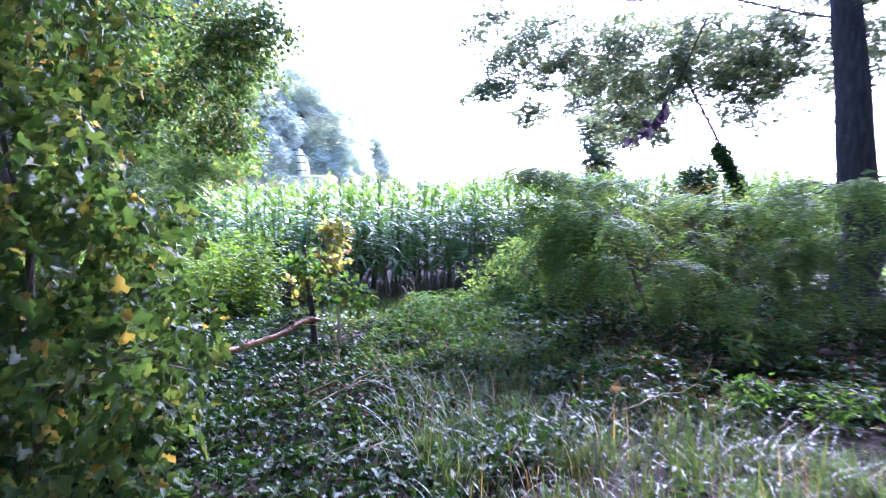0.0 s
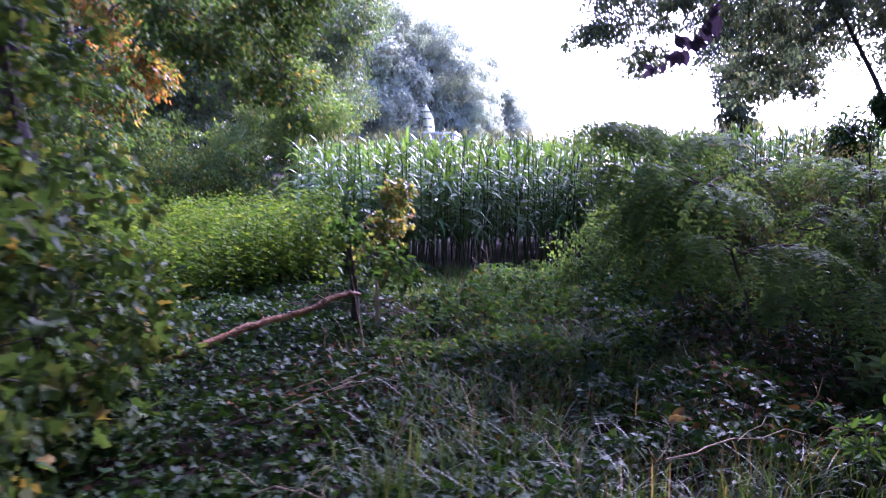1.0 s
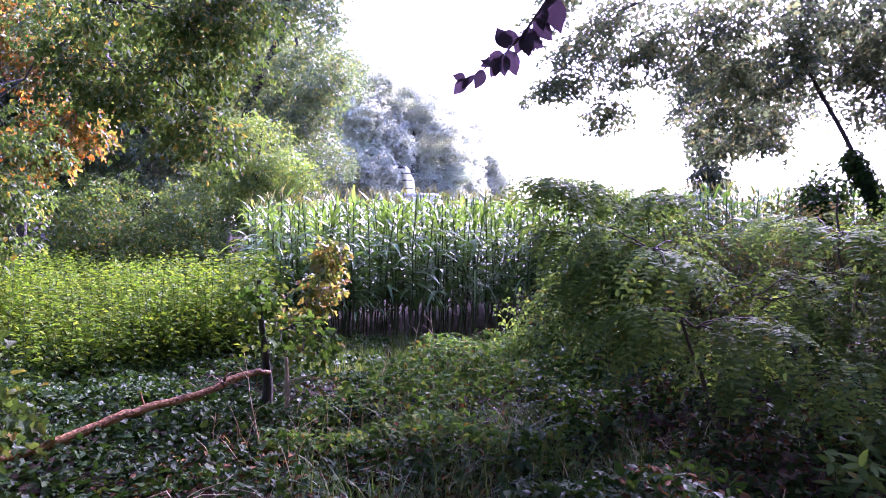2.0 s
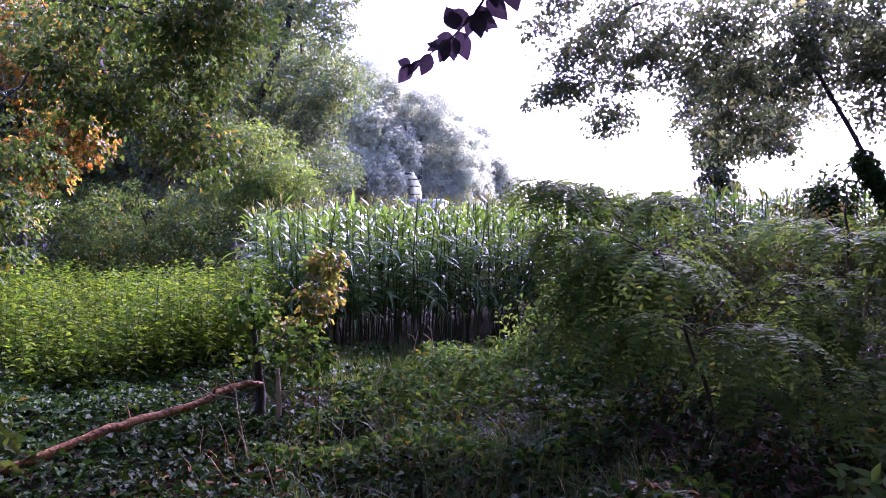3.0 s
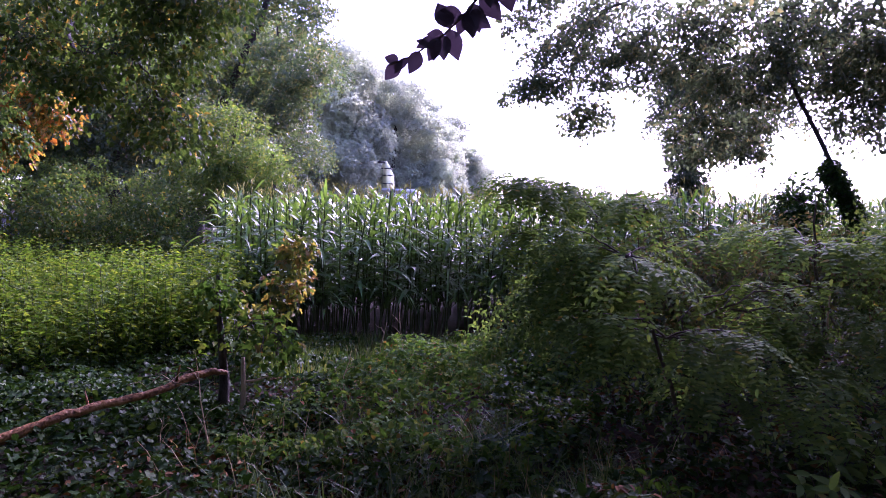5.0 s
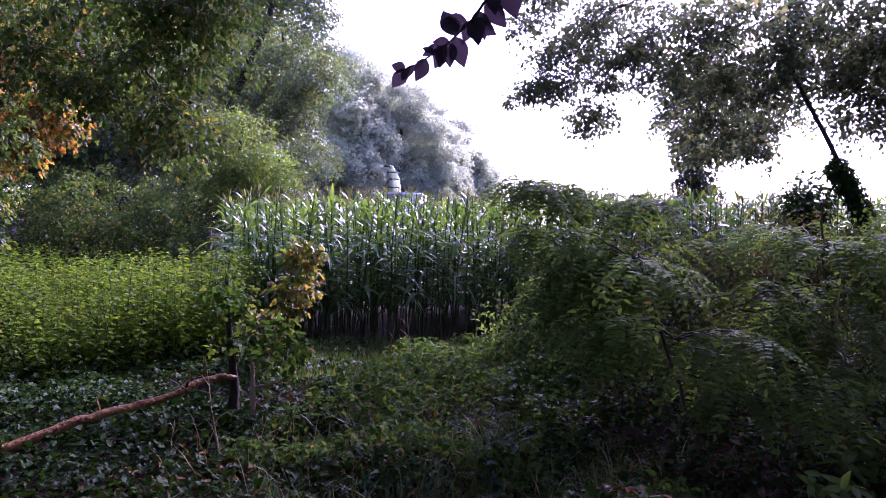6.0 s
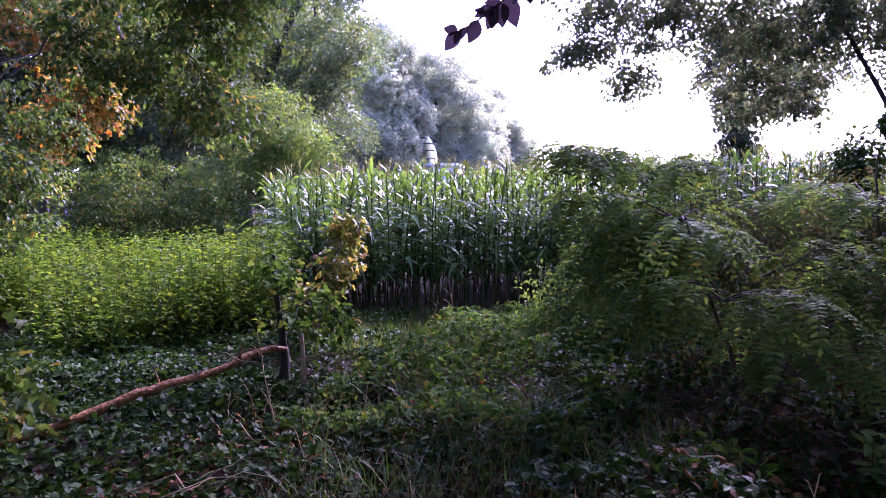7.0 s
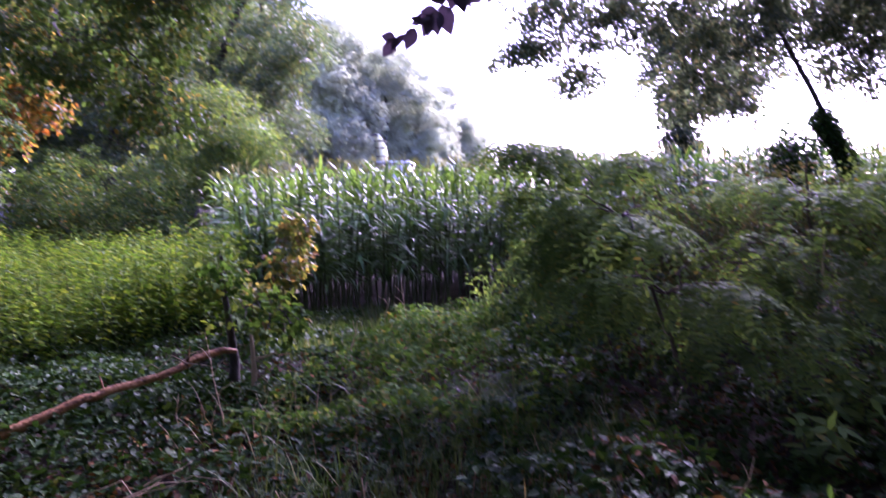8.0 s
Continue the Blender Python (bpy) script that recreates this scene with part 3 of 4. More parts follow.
# the five shrubs beside the path are added out of view to block light
for bx, by, s, lab in ((-7.6, 16.8, 1.0, "dense dark shrub under the oak"), (-9.8, 17.0, 1.15, "tangled dark hazel shrub"), (-12.4, 16.0, 1.3, "tall dark shrub in the wood"), (-8.6, 15.0, 1.0, "dark leafy shrub behind the nettles"), (-10.6, 14.6, 1.25, "dark leafy shrub behind the nettles"), (-13.5, 14.0, 1.4, "tall dark shrub in the wood"), (-6.9, 15.6, 0.8, "small dark shrub behind the nettles"), (-5.4, 18.8, 0.75, "low shrub beside the maize"), (-6.0, 6.2, 1.2, "unseen tall leafy shrub added beside the path for shade"), (-6.6, 4.0, 1.3, "unseen tall leafy shrub added beside the path for shade"), (-6.2, 1.8, 1.3, "unseen tall leafy shrub added beside the path for shade"), (7.0, 5.5, 1.2, "unseen tall leafy shrub added beside the path for shade"), (7.4, 3.0, 1.3, "unseen tall leafy shrub added beside the path for shade")):
    tree("shrub", (bx, by, float(ground_z(bx, by))), [(0, 0, 0), (0.1, 0, 0.8 * s), (0, 0.1, 1.8 * s)], 0.05,
         [((-0.4, 0, 0.9 * s), (0.9 * s, 0.8, 0.7 * s)), ((0.5, -0.2, 1.2 * s), (0.9 * s, 0.8, 0.8 * s)), ((0, 0, 2.0 * s), (0.9 * s, 0.9, 0.7 * s))],
         60, 46, (0.08, 0.05), M_LIGHT if by > 16.5 else M_BUSH, lab, "shrub", clump=0.2)
wood = tree("wood_tree", (-15, 22, 0.8), [(0, 0, 0), (0.1, 0.1, 4), (-0.1, 0, 8), (0.2, 0, 13)], 0.28,
            [((0, 0, 12), (3, 3, 2)), ((-2, 0, 9.5), (2.4, 2.4, 1.8)), ((2, 0.5, 9), (2.4, 2.4, 1.8)), ((0, -1.5, 7), (2.6, 2.2, 1.6)), ((-1.5, -1, 4.6), (2.2, 2, 1.4)), ((1.8, -0.8, 5.0), (2.2, 2, 1.4)), ((0.2, -1.0, 2.6), (2.4, 1.6, 1.4))],
            80, 56, (0.135, 0.095), M_OAK, "tall leafy tree in a dense wood", clump=0.32, group="trees of the wood")
for x, y, a, s in ((-10.5, 19.5, 40, 0.8), (-19, 20, 100, 1.0), (-14, 29, 160, 1.1), (-20, 30, 220, 1.15), (-17, 36, 280, 1.2), (-13, 15, 330, 0.75), (-17, 14, 60, 0.85), (-20, 46, 80, 1.1), (-12.5, 24, 15, 0.8), (-16, 26, 75, 1.0), (-22, 24, 190, 1.0), (-24, 37, 140, 1.2), (-14.5, 40, 200, 1.0), (-22, 16, 310, 0.9), (-17, 9, 110, 0.8), (-15.5, 17.5, 200, 0.7), (-12.0, 20.5, 270, 0.6)):
    copy_thing(wood, pose(x, y, float(ground_z(x, y)), 0, 0, a) @ Matrix.Scale(s, 4))
# two added trees beside the path, unseen; their crowns meet over it for shade
tree("added_shade_tree", (4.9, 0.4, 0.0), [(0, 0, -0.2), (0.1, 0, 2.5), (-0.1, 0.1, 5.0), (0, 0, 8.5)], 0.24,
     [((-1.2, 2.6, 5.6), (1.9, 1.9, 0.8)), ((-3.4, 2.6, 5.8), (1.9, 1.9, 0.8)), ((-3.0, 4.9, 6.0), (1.8, 1.5, 0.8)), ((-0.8, 5.2, 5.8), (1.8, 1.5, 0.8)), ((-2.6, 0.4, 6.6), (2, 2, 1)), ((0.6, 0.4, 7.8), (2.4, 2.4, 1.2)), ((-4.6, 0.6, 7.2), (2.2, 2.2, 0.8)), ((-2.0, -2.4, 6.4), (2.4, 2.2, 1.0)), ((-4.4, -3.4, 6.8), (2.4, 2.2, 1.0)), ((-1.0, 2.6, 7.4), (2.0, 2.2, 0.8))],
     110, 40, (0.16, 0.115), M_OAK, "unseen broad tree added beside the path, its crown shading it", clump=0.28)
tree("added_shade_tree", (-4.4, 0.6, 0.0), [(0, 0, -0.2), (0.1, 0, 2.5), (-0.1, 0.1, 5.0), (0, 0, 8.5)], 0.22,
     [((1.4, 2.4, 5.6), (1.9, 1.9, 0.8)), ((3.4, 2.4, 6.2), (1.9, 1.9, 0.8)), ((2.6, 4.8, 6.2), (1.9, 1.5, 0.8)), ((0.6, 4.4, 5.6), (1.8, 1.5, 0.8)), ((2.6, 0.2, 6.8), (2, 2, 1)), ((-0.6, 0.4, 7.8), (2.4, 2.4, 1.2)), ((1.8, -2.4, 6.4), (2.4, 2.2, 1.0)), ((-1.4, 3.6, 6.6), (2.2, 2.2, 0.9)), ((0.8, 3.0, 7.6), (2.0, 2.2, 0.8))],
     110, 40, (0.16, 0.115), M_OAK, "unseen broad tree added beside the path, its crown shading it", clump=0.28)
# unseen near trees added over the path and behind it: they shade the foreground
for x, y, a, s in ((9.5, 3.5, 300, 0.9), (6.5, -3.5, 250, 0.95), (-8, 2, 20, 0.85), (1, -12, 50, 1.3), (13, -7, 130, 1.1), (-12, -7, 160, 1.1), (-4.5, -8, 80, 0.9), (4.5, -9, 210, 1.0), (9, -5, 20, 0.95), (-8.5, -4, 300, 0.95), (-2, -14, 0, 1.2), (8, -14, 90, 1.2), (-9, -13, 240, 1.2), (13, 0, 60, 1.0), (-13, -1, 170, 1.0), (9.5, 8.0, 140, 0.8), (12.5, 10.5, 250, 0.95), (8.6, -0.8, 330, 0.8), (-9.8, 4.8, 200, 0.75), (-7.4, -2.2, 100, 0.8), (13.5, 5.5, 10, 0.95)):
    copy_thing(wood, pose(x, y, 0, 0, 0, a) @ Matrix.Scale(s, 4))
# the maple's high forward lobes, out of view, are added as foreground shade
tree("maple_tree", (-4.15, 6.4, 0.15), [(0, 0, -0.2), (0, 0, 2.2), (0.1, 0.1, 4.5), (0, 0.2, 7.5)], 0.25,
     [((0.5, 2.6, 4.1), (0.8, 0.8, 0.4)), ((1.35, 2.6, 3.75), (0.6, 0.7, 0.4)), ((0.9, 2.7, 3.2), (0.55, 0.6, 0.4)), ((1.35, 2.7, 2.75), (0.38, 0.4, 0.22)), ((0.2, 2.6, 3.4), (0.5, 0.6, 0.35)), ((1.7, 2.6, 4.1), (0.5, 0.6, 0.3)), ((-1.2, 4.4, 4.4), (1.3, 1.4, 0.8)),
      ((1.0, 1.0, 5.5), (2, 2, 1.1)), ((-1.5, -0.5, 6), (2, 2, 1.2)), ((0.5, -2, 5.6), (2.2, 2.2, 1)), ((2.6, -1.6, 5.2), (2.0, 2.0, 0.8)), ((-2.6, 3.6, 2.8), (1.2, 1.4, 1.0)), ((-1.9, 2.6, 1.7), (1.0, 1.2, 0.9)), ((2.9, 1.7, 6.3), (1.8, 1.6, 0.7)), ((1.15, 3.2, 6.7), (1.8, 1.6, 0.7)), ((3.75, 3.4, 7.1), (1.8, 1.6, 0.7)), ((2.6, 4.9, 8.0), (2.0, 1.6, 0.8)), ((2.4, 0.4, 5.9), (1.7, 1.6, 0.7))],
     50, 66, (0.066, 0.05), M_BUSH, "dark-trunked maple with drooping branches over the nettles", clump=0.2, style="oval", droop=0.7)
tree("autumn_maple", (-8.7, 13.0, 0.4), [(0, 0, 0), (0.2, 0, 2), (0.6, 0, 3.6), (0.5, 0, 6)], 0.1,
     [((1.0, -1.0, 4.6), (0.6, 0.6, 0.5)), ((1.5, -1.0, 4.0), (0.5, 0.5, 0.5)), ((2.05, -1.0, 3.2), (0.4, 0.5, 0.35)), ((1.4, -1.0, 2.8), (0.55, 0.5, 0.4)), ((0.6, -0.6, 5.2), (0.8, 0.8, 0.6))],
     38, 34, (0.085, 0.075), M_AUTUMN, "small maple turning orange and yellow", clump=0.2, style="lobed", droop=0.5)
# distant trees, with mist put into their pale leaf colour
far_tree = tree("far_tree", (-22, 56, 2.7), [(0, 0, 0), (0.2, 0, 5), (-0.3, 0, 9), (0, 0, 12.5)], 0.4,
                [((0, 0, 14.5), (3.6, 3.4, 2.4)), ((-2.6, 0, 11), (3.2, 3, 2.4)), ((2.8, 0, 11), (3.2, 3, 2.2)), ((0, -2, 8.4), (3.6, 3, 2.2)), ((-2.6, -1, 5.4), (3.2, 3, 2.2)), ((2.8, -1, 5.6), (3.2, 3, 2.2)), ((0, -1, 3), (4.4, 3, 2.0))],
                130, 60, (0.27, 0.19), M_HAZE_LEAF, "tree along the far field edge, leaves painted pale for mist", clump=0.55, group="trees of the far field edge")
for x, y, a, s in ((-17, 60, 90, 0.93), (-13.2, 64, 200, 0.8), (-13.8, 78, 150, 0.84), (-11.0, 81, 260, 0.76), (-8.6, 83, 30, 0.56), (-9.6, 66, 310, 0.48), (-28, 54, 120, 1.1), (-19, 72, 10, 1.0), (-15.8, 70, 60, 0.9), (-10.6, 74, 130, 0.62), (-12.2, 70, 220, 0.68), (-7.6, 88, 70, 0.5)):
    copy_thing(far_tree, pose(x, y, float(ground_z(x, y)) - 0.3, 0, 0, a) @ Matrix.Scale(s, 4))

# ---- shrubs on the right: robinia suckers ----
def fronds(P, D, count=8, length=0.28, leaf=(0.042, 0.02), mat_droop=0.5):
    """Pinnate leaves: pairs of oval leaflets along an arching rib."""
    n = len(P)
    D = unit(D)
    side = unit(np.cross(D, np.array([0, 0, 1.0])) + R.normal(size=(n, 3)) * 0.15)
    ls = length * R.uniform(0.7, 1.2, n)[:, None]
    PP, DD, NN, LL = [], [], [], []
    rib = []
    for k in range(count + 1):
        u = 0.2 + 0.8 * k / count
        p = P + D * ls * u - np.array([0, 0, 1.0]) * ls * mat_droop * u * u
        rib.append(p)
        tang = unit(D - np.array([0, 0, 1.0]) * 2 * mat_droop * u)
        up = np.cross(side, tang)
        for sgn in ((1, -1) if k < count else (0,)):
            PP.append(p)
            DD.append(side * sgn + tang * (0.35 if sgn else 1.0) + R.normal(size=(n, 3)) * 0.12)
            NN.append(up + R.normal(size=(n, 3)) * 0.25)
            LL.append(R.uniform(0.8, 1.15, n))
    PP, DD, NN, LL = (np.concatenate(q) for q in (PP, DD, NN, LL))
    NN = np.where(NN[:, 2:3] < 0, -NN, NN)
    return leaves(PP, DD, NN, LL * leaf[0], LL * leaf[1], "oval", 0.1, 0.1)


def robinia(base, stems, lobes, per_lobe, label, material=None, leaf=(0.05, 0.024), length=0.38):
    t = thing("robinia_shrub", base, label, "shrub", "robinia shrubs")
    for i, s in enumerate(stems):
        s = np.asarray(s, float)
        pts = np.concatenate([bend(s[i], s[i + 1], 0, 4, 0.02)[(0 if i == 0 else 1):] for i in range(len(s) - 1)])
        part("stem", tube(pts, np.linspace(0.022, 0.006, len(pts)), 6), M_DEAD if i == 2 else M_TWIG, t, smooth=True)
    ends = [np.asarray(q, float) for q in stems]
    for c, r in lobes:
        c, r = np.asarray(c, float), np.asarray(r, float)
        src = min((e[k] for e in ends for k in range(1, len(e))), key=lambda q: np.linalg.norm(q - c))
        for i in range(per_lobe):
            d = unit(R.normal(size=3) * [1, 1, 0.45] + [0, -0.35, 0.1])
            tip = c + d * r * R.uniform(0.75, 1.15)
            root = src + (c - src) * R.uniform(0.2, 0.8)
            path = bend(root, tip, 0.10 * np.linalg.norm(tip - root), 9, 0.02)
            br = part("branch", tube(path, np.linspace(0.008, 0.002, 9), 4), M_TWIG, t)
            m = 17
            k = np.linspace(2.2, 7.99, m)
            j = k.astype(int)
            at = path[j] + (path[j + 1] - path[j]) * (k - j)[:, None]
            run = unit(path[-1] - path[0])
            side = unit(np.cross(run, [0, 0, 1.0]))
            sg = np.where(np.arange(m) % 2, 1.0, -1.0)[:, None]
            dd = side * sg + run * R.uniform(0.3, 0.8, (m, 1)) + R.normal(size=(m, 3)) * 0.25 + [0, -0.25, 0.1]
            dd[-1] = run
            part("foliage", fronds(at, dd, 10, length, leaf, 0.7), material or M_ROBINIA, br)
    return t


robinia((1.9, 8.6, 0.2), [[(0, 0, 0), (-0.25, 0, 0.8), (-0.5, -0.1, 1.5), (-0.75, 0, 1.9)], [(0.1, 0, 0), (0.2, 0.1, 0.9), (0.1, 0, 1.7)], [(0.56, -0.34, -0.05), (0.35, -0.35, 0.5), (0.1, -0.4, 1.0), (-0.1, -0.4, 1.5)]],
        [((-0.8, -0.5, 2.05), (0.3, 0.4, 0.14)), ((-0.35, -0.4, 2.0), (0.5, 0.4, 0.15)), ((0.1, -0.4, 1.93), (0.5, 0.4, 0.17)), ((-0.75, -0.5, 1.65), (0.36, 0.4, 0.2)), ((-0.5, -0.6, 1.25), (0.35, 0.4, 0.3)), ((-0.6, -0.6, 1.0), (0.28, 0.35, 0.2)), ((-0.3, -0.5, 1.45), (0.5, 0.5, 0.35)), ((0.25, -0.4, 1.35), (0.5, 0.5, 0.4)), ((-0.2, -0.3, 0.85), (0.5, 0.4, 0.3)), ((0.4, -0.2, 0.8), (0.6, 0.4, 0.35))],
        5, "arching robinia sucker with feathery grey-green leaves")
robinia((2.3, 7.2, 0.15), [[(0.05, -0.1, 0), (-0.15, 0, 0.5), (-0.35, 0, 1.1), (-0.5, 0.1, 1.6)]],
        [((-0.6, 0.2, 1.5), (0.6, 0.6, 0.35)), ((-0.2, 0, 1.0), (0.6, 0.6, 0.4)), ((0.4, 0.2, 1.3), (0.6, 0.6, 0.4)), ((0.5, 0, 0.7), (0.6, 0.5, 0.35))],
        5, "slender robinia sucker leaning over the brambles")
robinia((3.3, 7.8, 0.2), [[(0, 0, 0), (0.0, 0, 0.7), (-0.12, 0, 1.5), (-0.1, 0.1, 2.0)], [(0.5, 0.1, 0), (0.6, 0.1, 1.0), (0.8, 0, 1.8)], [(0.46, 1.5, 0), (0.4, 1.2, 0.6), (0.3, 0.8, 1.3)]],
        [((-0.2, 0, 1.7), (0.6, 0.6, 0.35)), ((0.5, 0, 1.6), (0.7, 0.7, 0.4)), ((0.1, -0.2, 1.1), (0.7, 0.6, 0.4)), ((0.8, -0.2, 1.0), (0.6, 0.6, 0.45)), ((0.3, -0.3, 0.6), (0.9, 0.5, 0.4)), ((1.2, 0, 1.8), (0.6, 0.6, 0.4))],
        5, "dense robinia thicket at the dark wood edge")
robinia((4.6, 8.2, 0.25), [[(0, 0, 0), (0, 0, 0.8), (0.1, 0, 1.9)]],
        [((0, 0, 1.8), (0.8, 0.7, 0.4)), ((0.6, -0.4, 1.2), (0.8, 0.7, 0.5)), ((-0.4, -0.4, 1.0), (0.7, 0.7, 0.5)), ((0.2, -0.6, 0.5), (0.9, 0.6, 0.4))],
        5, "dark robinia shrub under the large tree")
# leafy hedge behind them
for hx, hy, hh, lab in ((2.6, 10.6, 1.68, "brownish hedge shrub before the maize"), (4.0, 11.2, 1.75, "brown-tinged hedge shrub with dry seed heads"), (5.4, 11.6, 1.8, "green hedge shrub under the large tree"), (1.6, 10.8, 1.2, "low hedge shrub at the maize edge"), (7.4, 11.0, 2.0, "tall green hedge shrub"), (5.9, 11.2, 1.9, "tall green hedge shrub")):
    tree("hedge_shrub", (hx, hy, float(ground_z(hx, hy))), [(0, 0, 0), (0.1, 0, 0.4 * hh), (0, 0.1, 0.8 * hh)], 0.03,
         [((-0.4, 0, 0.45 * hh), (0.8, 0.7, 0.4 * hh)), ((0.4, -0.2, 0.5 * hh), (0.8, 0.7, 0.4 * hh)), ((0, 0, 0.8 * hh), (0.8, 0.7, 0.25 * hh))],
         60, 30, (0.07, 0.042), M_HEDGE if "brown" in lab else M_ROBINIA, lab, "shrub", clump=0.18)
# ivy-clad stumps
def ivy_pillar(base, points, r, label):
    t = thing("ivy_clad_trunk", base, label, "ivy trunk")
    part("trunk", tube(points, 0.07, 8, 0.05), M_BARK, t, smooth=True)
    P = np.asarray(points, float)
    k = (len(P) - 1) * R.random(2200) ** 0.75
    i = np.minimum(k.astype(int), len(P) - 2)
    c = P[i] + (P[i + 1] - P[i]) * (k - i)[:, None]
    off = unit(R.normal(size=(2200, 3))) * r * (R.random(2200)[:, None] ** 0.4)
    part("ivy", leaves(c + off, off + R.normal(size=off.shape) * 0.1 - [0, 0, 0.15], off + [0, 0, 0.3], 0.065 * R.uniform(0.7, 1.2, 2200), 0.065, "lobed"), M_IVY, t)
    return t


ivy_pillar((4.55, 12.5, 0.45), [(0, 0, 0), (0.05, 0, 1.0), (0, 0, 1.8), (0.08, 0, 2.2)], 0.36, "dead trunk thickly clad in dark ivy")
ivy_pillar((5.62, 12.65, 0.45), [(0, 0, 0), (0, 0, 1.0), (-0.12, 0, 1.7), (-0.4, 0, 2.25), (-0.62, 0, 2.6)], 0.16, "ivy-clad foot of a leaning tree")

# ---- near left bush beside the path ----
for bx, by, extra in ((-1.95, 3.2, 0.0), (-2.25, 4.5, 0.35)):
    tree("maple_bush", (bx, by, 0.05), [(0, 0, 0), (0.05, 0, 0.7), (0, 0.05, 1.5), (-0.1, 0, 2.2 + extra)], 0.035,
         [((0.15, 0.1, 0.4), (0.5, 0.6, 0.35)), ((0.3, 0.0, 0.9), (0.5, 0.6, 0.4)), ((0.1, 0.0, 1.5), (0.5, 0.6, 0.4)), ((-0.2, 0, 2.0 + extra), (0.6, 0.6, 0.4)), ((-0.5, -0.1, 1.2), (0.6, 0.6, 0.6)), ((-0.4, 0.2, 0.5), (0.6, 0.6, 0.4)), ((-0.3, 0.1, 2.6 + extra), (0.5, 0.5, 0.4))],
         52, 12, (0.075, 0.07), M_BUSH, "leafy maple bush beside the path", "bush", clump=0.12, style="lobed", bark=M_TWIG, group="maple bushes beside the path")
tree("maple_bush", (-2.3, 5.5, 0.1), [(0, 0, 0), (0.05, 0, 0.3), (0.1, 0, 0.7)], 0.02,
     [((0.15, 0, 0.6), (0.3, 0.4, 0.3)), ((-0.3, 0, 0.8), (0.5, 0.5, 0.4))], 40, 10, (0.075, 0.07), M_BUSH, "low maple bush near the fallen branch", "bush", clump=0.1, style="lobed", bark=M_TWIG)

# ---- sapling with yellowing leaves, dark post-like stem, stub ----
tree("yellow_sapling", (-1.68, 9.6, 0.25), [(0, 0, 0), (0.02, 0, 0.5), (0.0, 0, 1.0), (0.15, 0, 1.5)], 0.02,
     [((0.17, 0, 1.3), (0.2, 0.22, 0.22)), ((0.1, 0, 0.9), (0.25, 0.25, 0.2)), ((-0.2, 0, 0.55), (0.3, 0.25, 0.15))],
     24, 10, (0.08, 0.07), M_YELLOW, "small sapling with yellowing leaves", "sapling", clump=0.08, style="lobed", bark=M_TWIG)
tree("green_sapling", (-1.5, 8.0, 0.22), [(0, 0, 0), (-0.02, 0, 0.35), (-0.08, 0, 0.8), (-0.1, 0, 1.15)], 0.05,
     [((-0.1, 0, 0.95), (0.25, 0.25, 0.18)), ((0.25, 0, 0.68), (0.3, 0.3, 0.12)), ((0.5, 0, 0.55), (0.25, 0.3, 0.1))],
     14, 8, (0.08, 0.07), M_BRAMBLE, "dark-stemmed sapling with glossy leaves", "sapling", clump=0.09, style="lobed")

log = thing("fallen_branch", (-1.40, 7.7, 0.54), "long peeled orange-brown fallen branch", "fallen branch")
lp = np.array([(0.01, 0.10, 0.03), (-0.07, 0.0, 0.06), (-0.16, -0.18, 0.04), (-0.30, -0.42, -0.05), (-0.48, -0.70, -0.08), (-0.66, -1.0, -0.12), (-0.82, -1.22, -0.20), (-1.0, -1.5, -0.27), (-1.5, -2.15, -0.36)])
lq = np.linspace(0, len(lp) - 1, 40)
lc = np.stack([np.interp(lq, np.arange(len(lp)), lp[:, i]) for i in range(3)], -1)
lc = np.concatenate([lc[:1], (lc[:-2] + 2 * lc[1:-1] + lc[2:]) / 4, lc[-1:]])
lc[2:-2] += R.normal(size=(36, 3)) * 0.004
lrad = np.interp(lq, np.arange(9), [0.020, 0.030, 0.033, 0.028, 0.032, 0.033, 0.038, 0.036, 0.040]) * R.uniform(0.95, 1.06, 40)
part("bough", tube(lc, lrad, 12, 0.015), M_LOG, log, smooth=True)
for k, e in ((12, (0.06, -0.05, 0.16)), (22, (-0.05, 0.02, 0.12)), (28, (0.1, 0.1, 0.05))):
    part("snag", tube([lc[k], lc[k] + np.array(e) * 0.5, lc[k] + np.array(e)], [0.012, 0.009, 0.004], 5), M_LOG, log)
stub = thing("broken_stub", (-1.15, 7.6, 0.25), "pale broken sapling stub", "stub")
part("stem", tube([(0, 0, -0.05), (0.01, 0, 0.2), (-0.01, 0, 0.5)], [0.025, 0.022, 0.015], 7, 0.1), M_DEAD, stub)
part("splinter", tube([(0, 0, 0.3), (0.1, 0.02, 0.32), (0.2, 0.03, 0.36)], [0.012, 0.01, 0.004], 5), M_DEAD, stub)

# ---- hanging twig over the path ----
twig = thing("overhead_twig", (1.07, 3.53, 2.17), "dark leafy twig hanging over the path, painted purplish for glare", "twig")
tw = np.array([(0.30, 0.1, 0.55), (0.15, 0.05, 0.24), (0.05, 0.01, 0.08), (0.0, 0, 0.0), (-0.04, 0, -0.04), (-0.09, 0, -0.075), (-0.135, 0, -0.095)])
part("stem", tube(tw, [0.005, 0.004, 0.003, 0.0025, 0.002, 0.0015, 0.001], 5), M_TWIG, twig)
